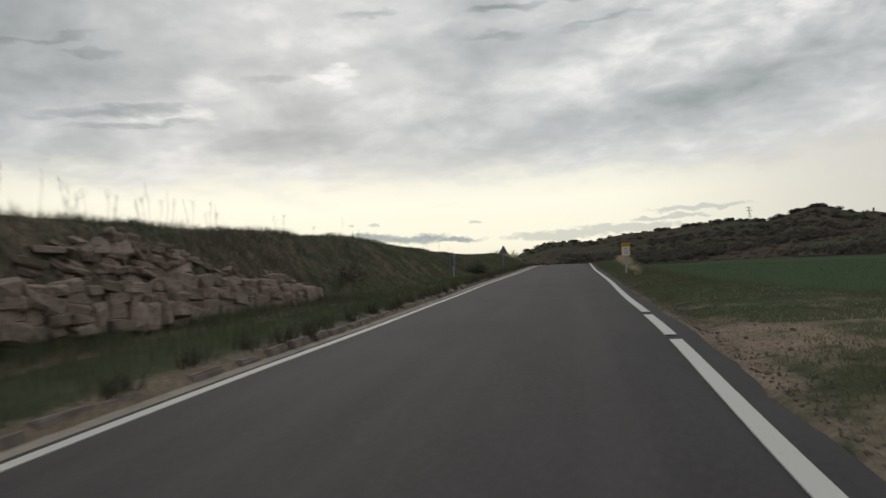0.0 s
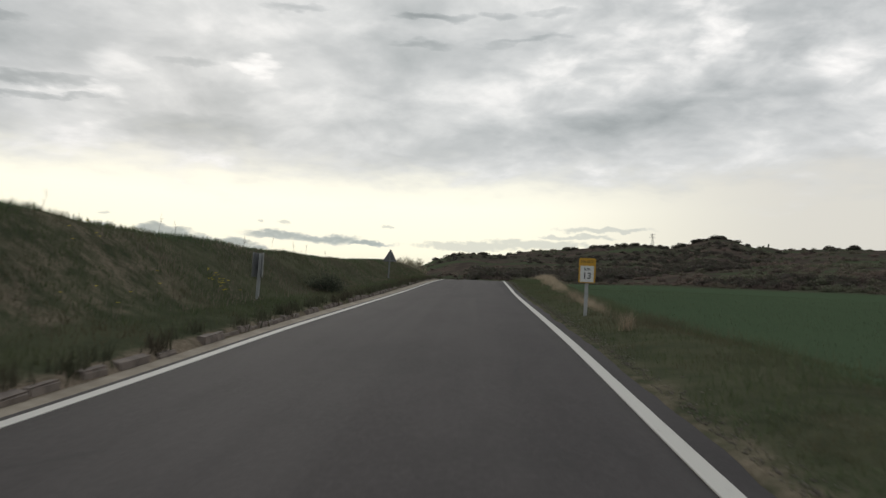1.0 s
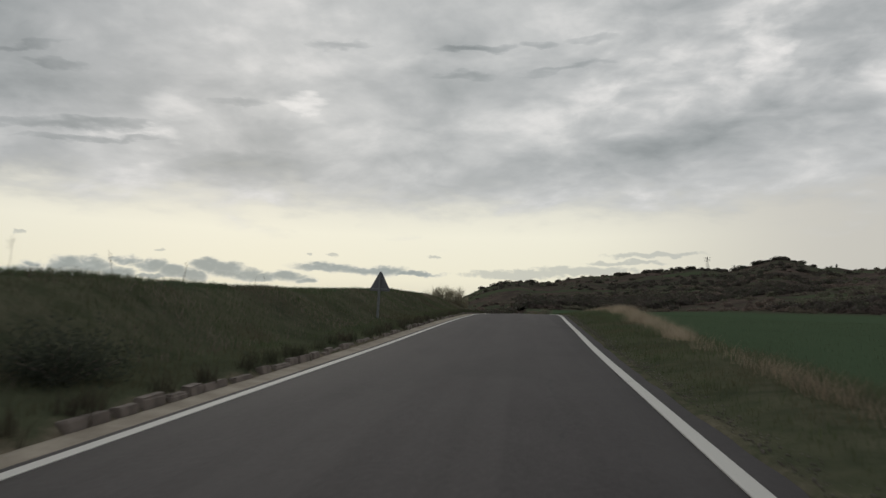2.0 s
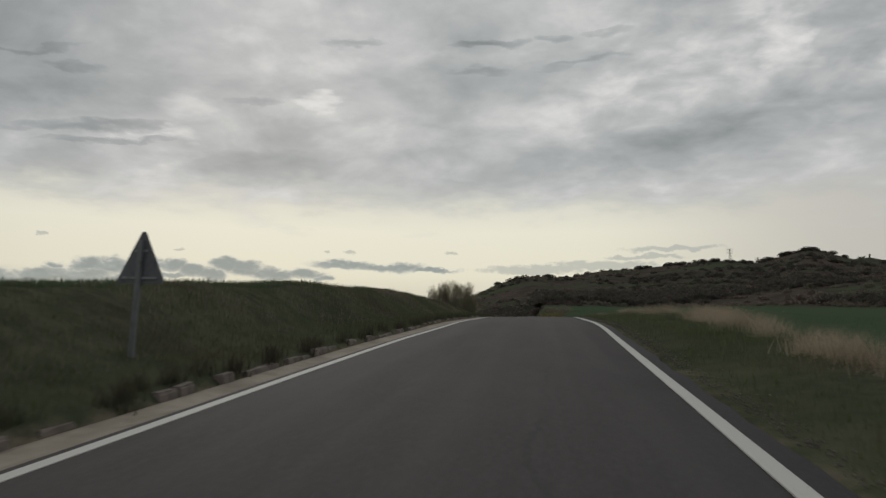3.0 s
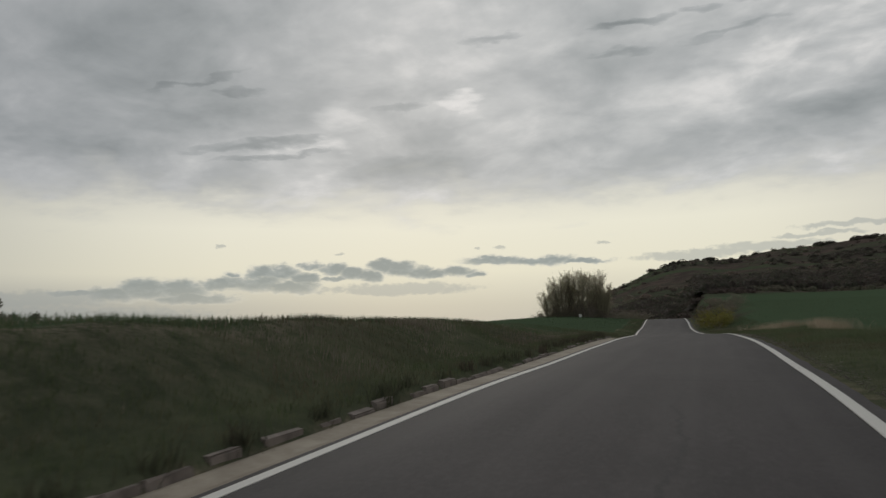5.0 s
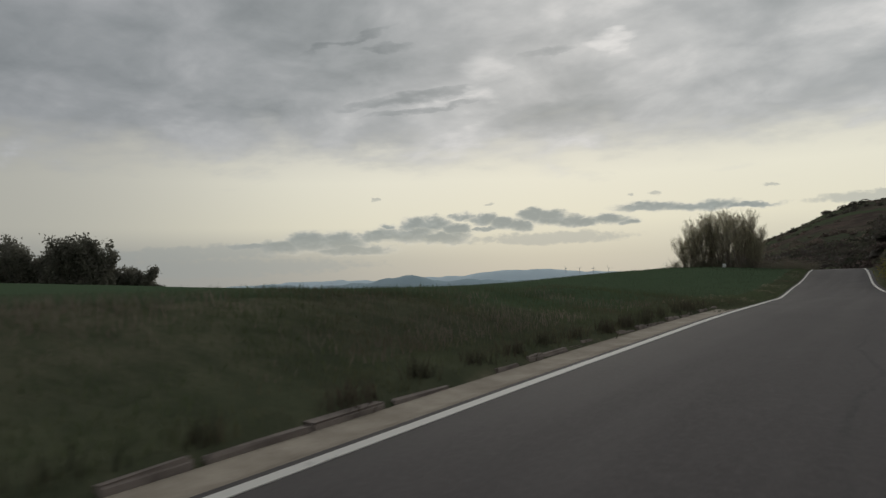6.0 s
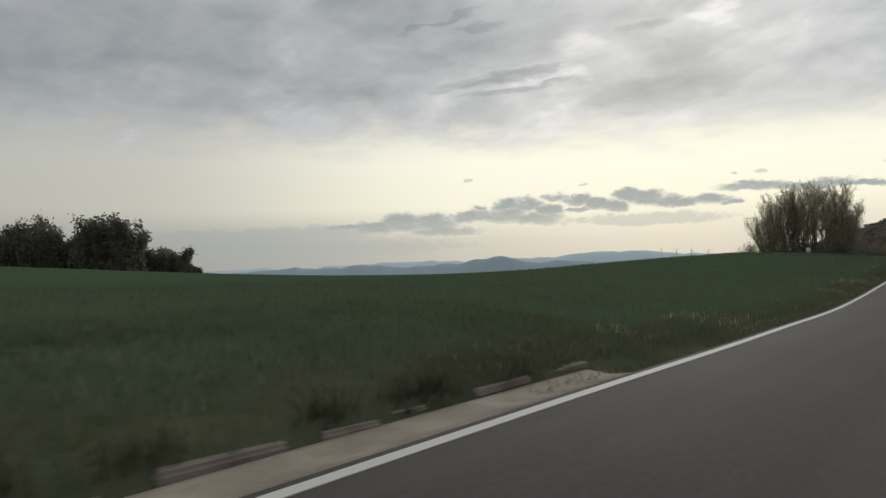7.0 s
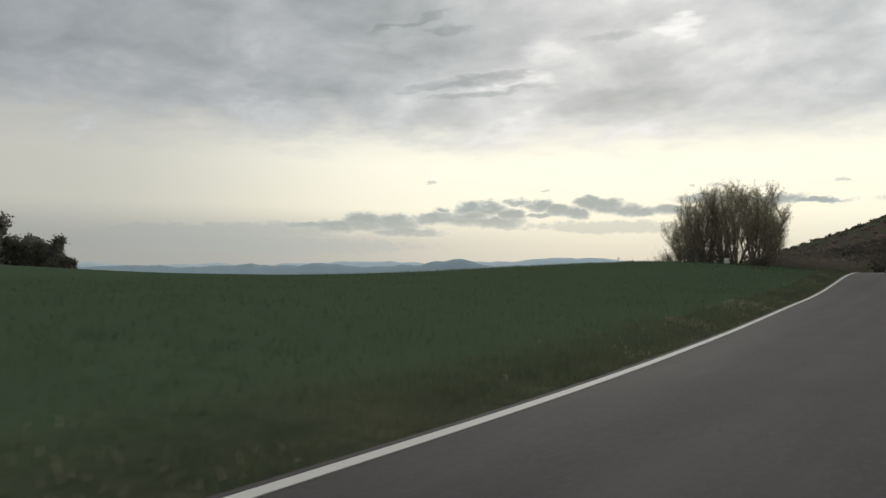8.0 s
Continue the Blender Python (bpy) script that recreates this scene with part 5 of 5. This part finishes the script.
stone_marker = thing("boundary_stone", on_ground(-15.4, 182.4, 0.22), "small white boundary stone at the foot of the grove", "stone")
part("block", stone_block((0.36, 0.32, 0.55), 301, 0.06), MAT_WHITE, stone_marker)

# pale stones along the bare verge
loose_meshes = [bm_mesh("loose_stone", stone_block((1, 1, 1), 90 + k, 0.12), MAT_GRAVEL) for k in range(10)]
rnd = random.Random(51)
for k in range(44):
    yy = rnd.uniform(2, 19)
    dd = 2.98 + abs(rnd.gauss(0, 0.5)) + (rnd.uniform(0, 5) if rnd.random() < 0.3 else 0)
    xx = float(road_x(yy)) + dd
    s = new("stone", loose_meshes[rnd.randrange(10)])
    k2 = rnd.uniform(0.02, 0.055)
    s.matrix_basis = pose(xx, yy, float(ground_z(xx, yy)) + k2 * 0.15, rnd.uniform(0, 360), rnd.uniform(0, 30), rnd.uniform(0, 360)) @ Matrix.Diagonal((k2 * 1.3, k2, k2 * 0.7, 1))
    tagged(s, "loose pale stone on the bare verge", "stone", "stones on the verge")

# ---------------------------------------------------------------- pylons, turbines, far hills


def pylon(at, height, label):
    ob = thing("pylon", at, label, "pylon", rz=20)
    def leg(k, s):
        return Vector(((1 - 2 * (k & 1)) * 2.6 * (1 - 0.86 * s), (1 - 2 * (k >> 1)) * 2.6 * (1 - 0.86 * s), s * height))
    for k in range(4):
        bm = bmesh.new()
        tube(bm, leg(k, 0), leg(k, 1), 0.17, 0.11, 4)
        part("leg", bm, MAT_LATTICE, ob)
    bm = bmesh.new()
    for i in range(7):
        for a, b in ((0, 1), (1, 3), (3, 2), (2, 0)):
            tube(bm, leg(a, i / 7), leg(b, (i + 1) / 7), 0.05, 0.05, 4)
            tube(bm, leg(b, i / 7), leg(a, (i + 1) / 7), 0.05, 0.05, 4)
    part("bracing", bm, MAT_LATTICE, ob, "crossed steel bracing")
    for z, w in ((0.80, 5.5), (0.89, 4.6), (0.98, 6.0)):
        bm = bmesh.new()
        for s in (-1, 1):
            tube(bm, (0, 0, z * height + 0.7), (s * w, 0, z * height), 0.12, 0.07, 4)
            tube(bm, (0, 0, z * height - 0.7), (s * w, 0, z * height), 0.12, 0.07, 4)
        part("arm", bm, MAT_LATTICE, ob, "cross arm")
    return ob


pylon(on_ground(262, 1048, -0.5), 27.0, "lattice power pylon behind the hill")
pylon(on_ground(358, 1250, -0.5), 22.0, "smaller far lattice power pylon behind the hill")


def turbine(at, height, turn):
    ob = thing("wind_turbine", at, "far pale wind turbine on the hazy hills", "wind turbine", "wind farm", rz=turn)
    bm = bmesh.new()
    tube(bm, (0, 0, 0), (0, 0, height), 1.1, 0.7, 8)
    part("tower", bm, MAT_TURBINE, ob)
    bm = bmesh.new()
    box(bm, (1.8, 4.0, 1.8), (0, -0.5, height), bevel=0.3)
    part("nacelle", bm, MAT_TURBINE, ob)
    for k in range(3):
        bm = bmesh.new()
        a = radians(120 * k + turn * 3)
        tube(bm, (0, -2.8, height), (0.55 * height * math.cos(a), -2.8, height + 0.55 * height * math.sin(a)), 0.8, 0.2, 5)
        part("blade", bm, MAT_TURBINE, ob)
    return ob


for k, (taz, base, hh) in enumerate(((22.9, 56, 24), (21.8, 55, 24), (20.7, 53, 25), (19.5, 50, 25))):
    turbine((1.7 - 3000 * math.sin(radians(taz)), 107 + 3000 * math.cos(radians(taz)), base - 22), hh, 14 * k)


def far_range(name, radius, azs, els, depth, mat, seed, label):
    """A chain of hills along part of the horizon, with front and back slopes."""
    a = np.linspace(azs[0], azs[-1], 260)
    e = np.interp(a, azs[::-1], els[::-1]) + 0.28 * fbm(a * 0.8, a * 0 + 3, 5, seed) + 0.34 * fbm(a * 0.42, a * 0 + 9, 4, seed + 2)
    V = []
    for k, (dr, f) in enumerate(((-depth, -0.6), (-depth * 0.6, 0.15), (-depth * 0.25, 0.7), (0, 1.0), (depth * 0.5, 0.4), (depth, -0.6))):
        rr = radius + dr + 60 * fbm(a * 1.5 + k, a * 0 + k, 3, seed + k)
        z = 7.3 + radius * np.tan(np.radians(e)) * f + (f - 1) * 55
        V.append(np.stack([1.5 - rr * np.sin(np.radians(a)), 110 + rr * np.cos(np.radians(a)), z], -1))
    n = len(a)
    i = np.arange(6 * n).reshape(6, n)
    F = np.stack([i[:-1, :-1], i[:-1, 1:], i[1:, 1:], i[1:, :-1]], -1).reshape(-1, 4)
    return tagged(new(name, np_mesh(name, np.concatenate(V), F, mat, True)), label, "hills", kind="structure")


far_range("backdrop_hills", 4250, [92, 80, 70, 61, 55, 51, 47, 43.6, 41, 39.5, 36.6, 35, 33.4, 30.4, 26.2, 24, 20, 17.5, 14, 10], [0, 0, 0, 0, 0.05, 0.15, 0.35, 0.55, 0.5, 0.42, 0.55, 0.6, 0.55, 0.74, 1.05, 0.9, 0.65, 0.5, 0.4, 0.2], 350, MAT_HAZE, 7, "far hills along the horizon, pale blue haze painted into their colour")
far_range("backdrop_hills", 3500, [75, 62, 57, 52, 46, 42, 39, 37, 35.6, 34, 32, 28, 24, 20], [-0.3, -0.2, -0.1, 0.05, 0.1, 0.1, 0.2, 0.6, 0.8, 0.45, 0.25, 0.1, 0, -0.2], 300, MAT_HAZE2, 17, "nearer hills in front, darker blue haze painted into their colour")
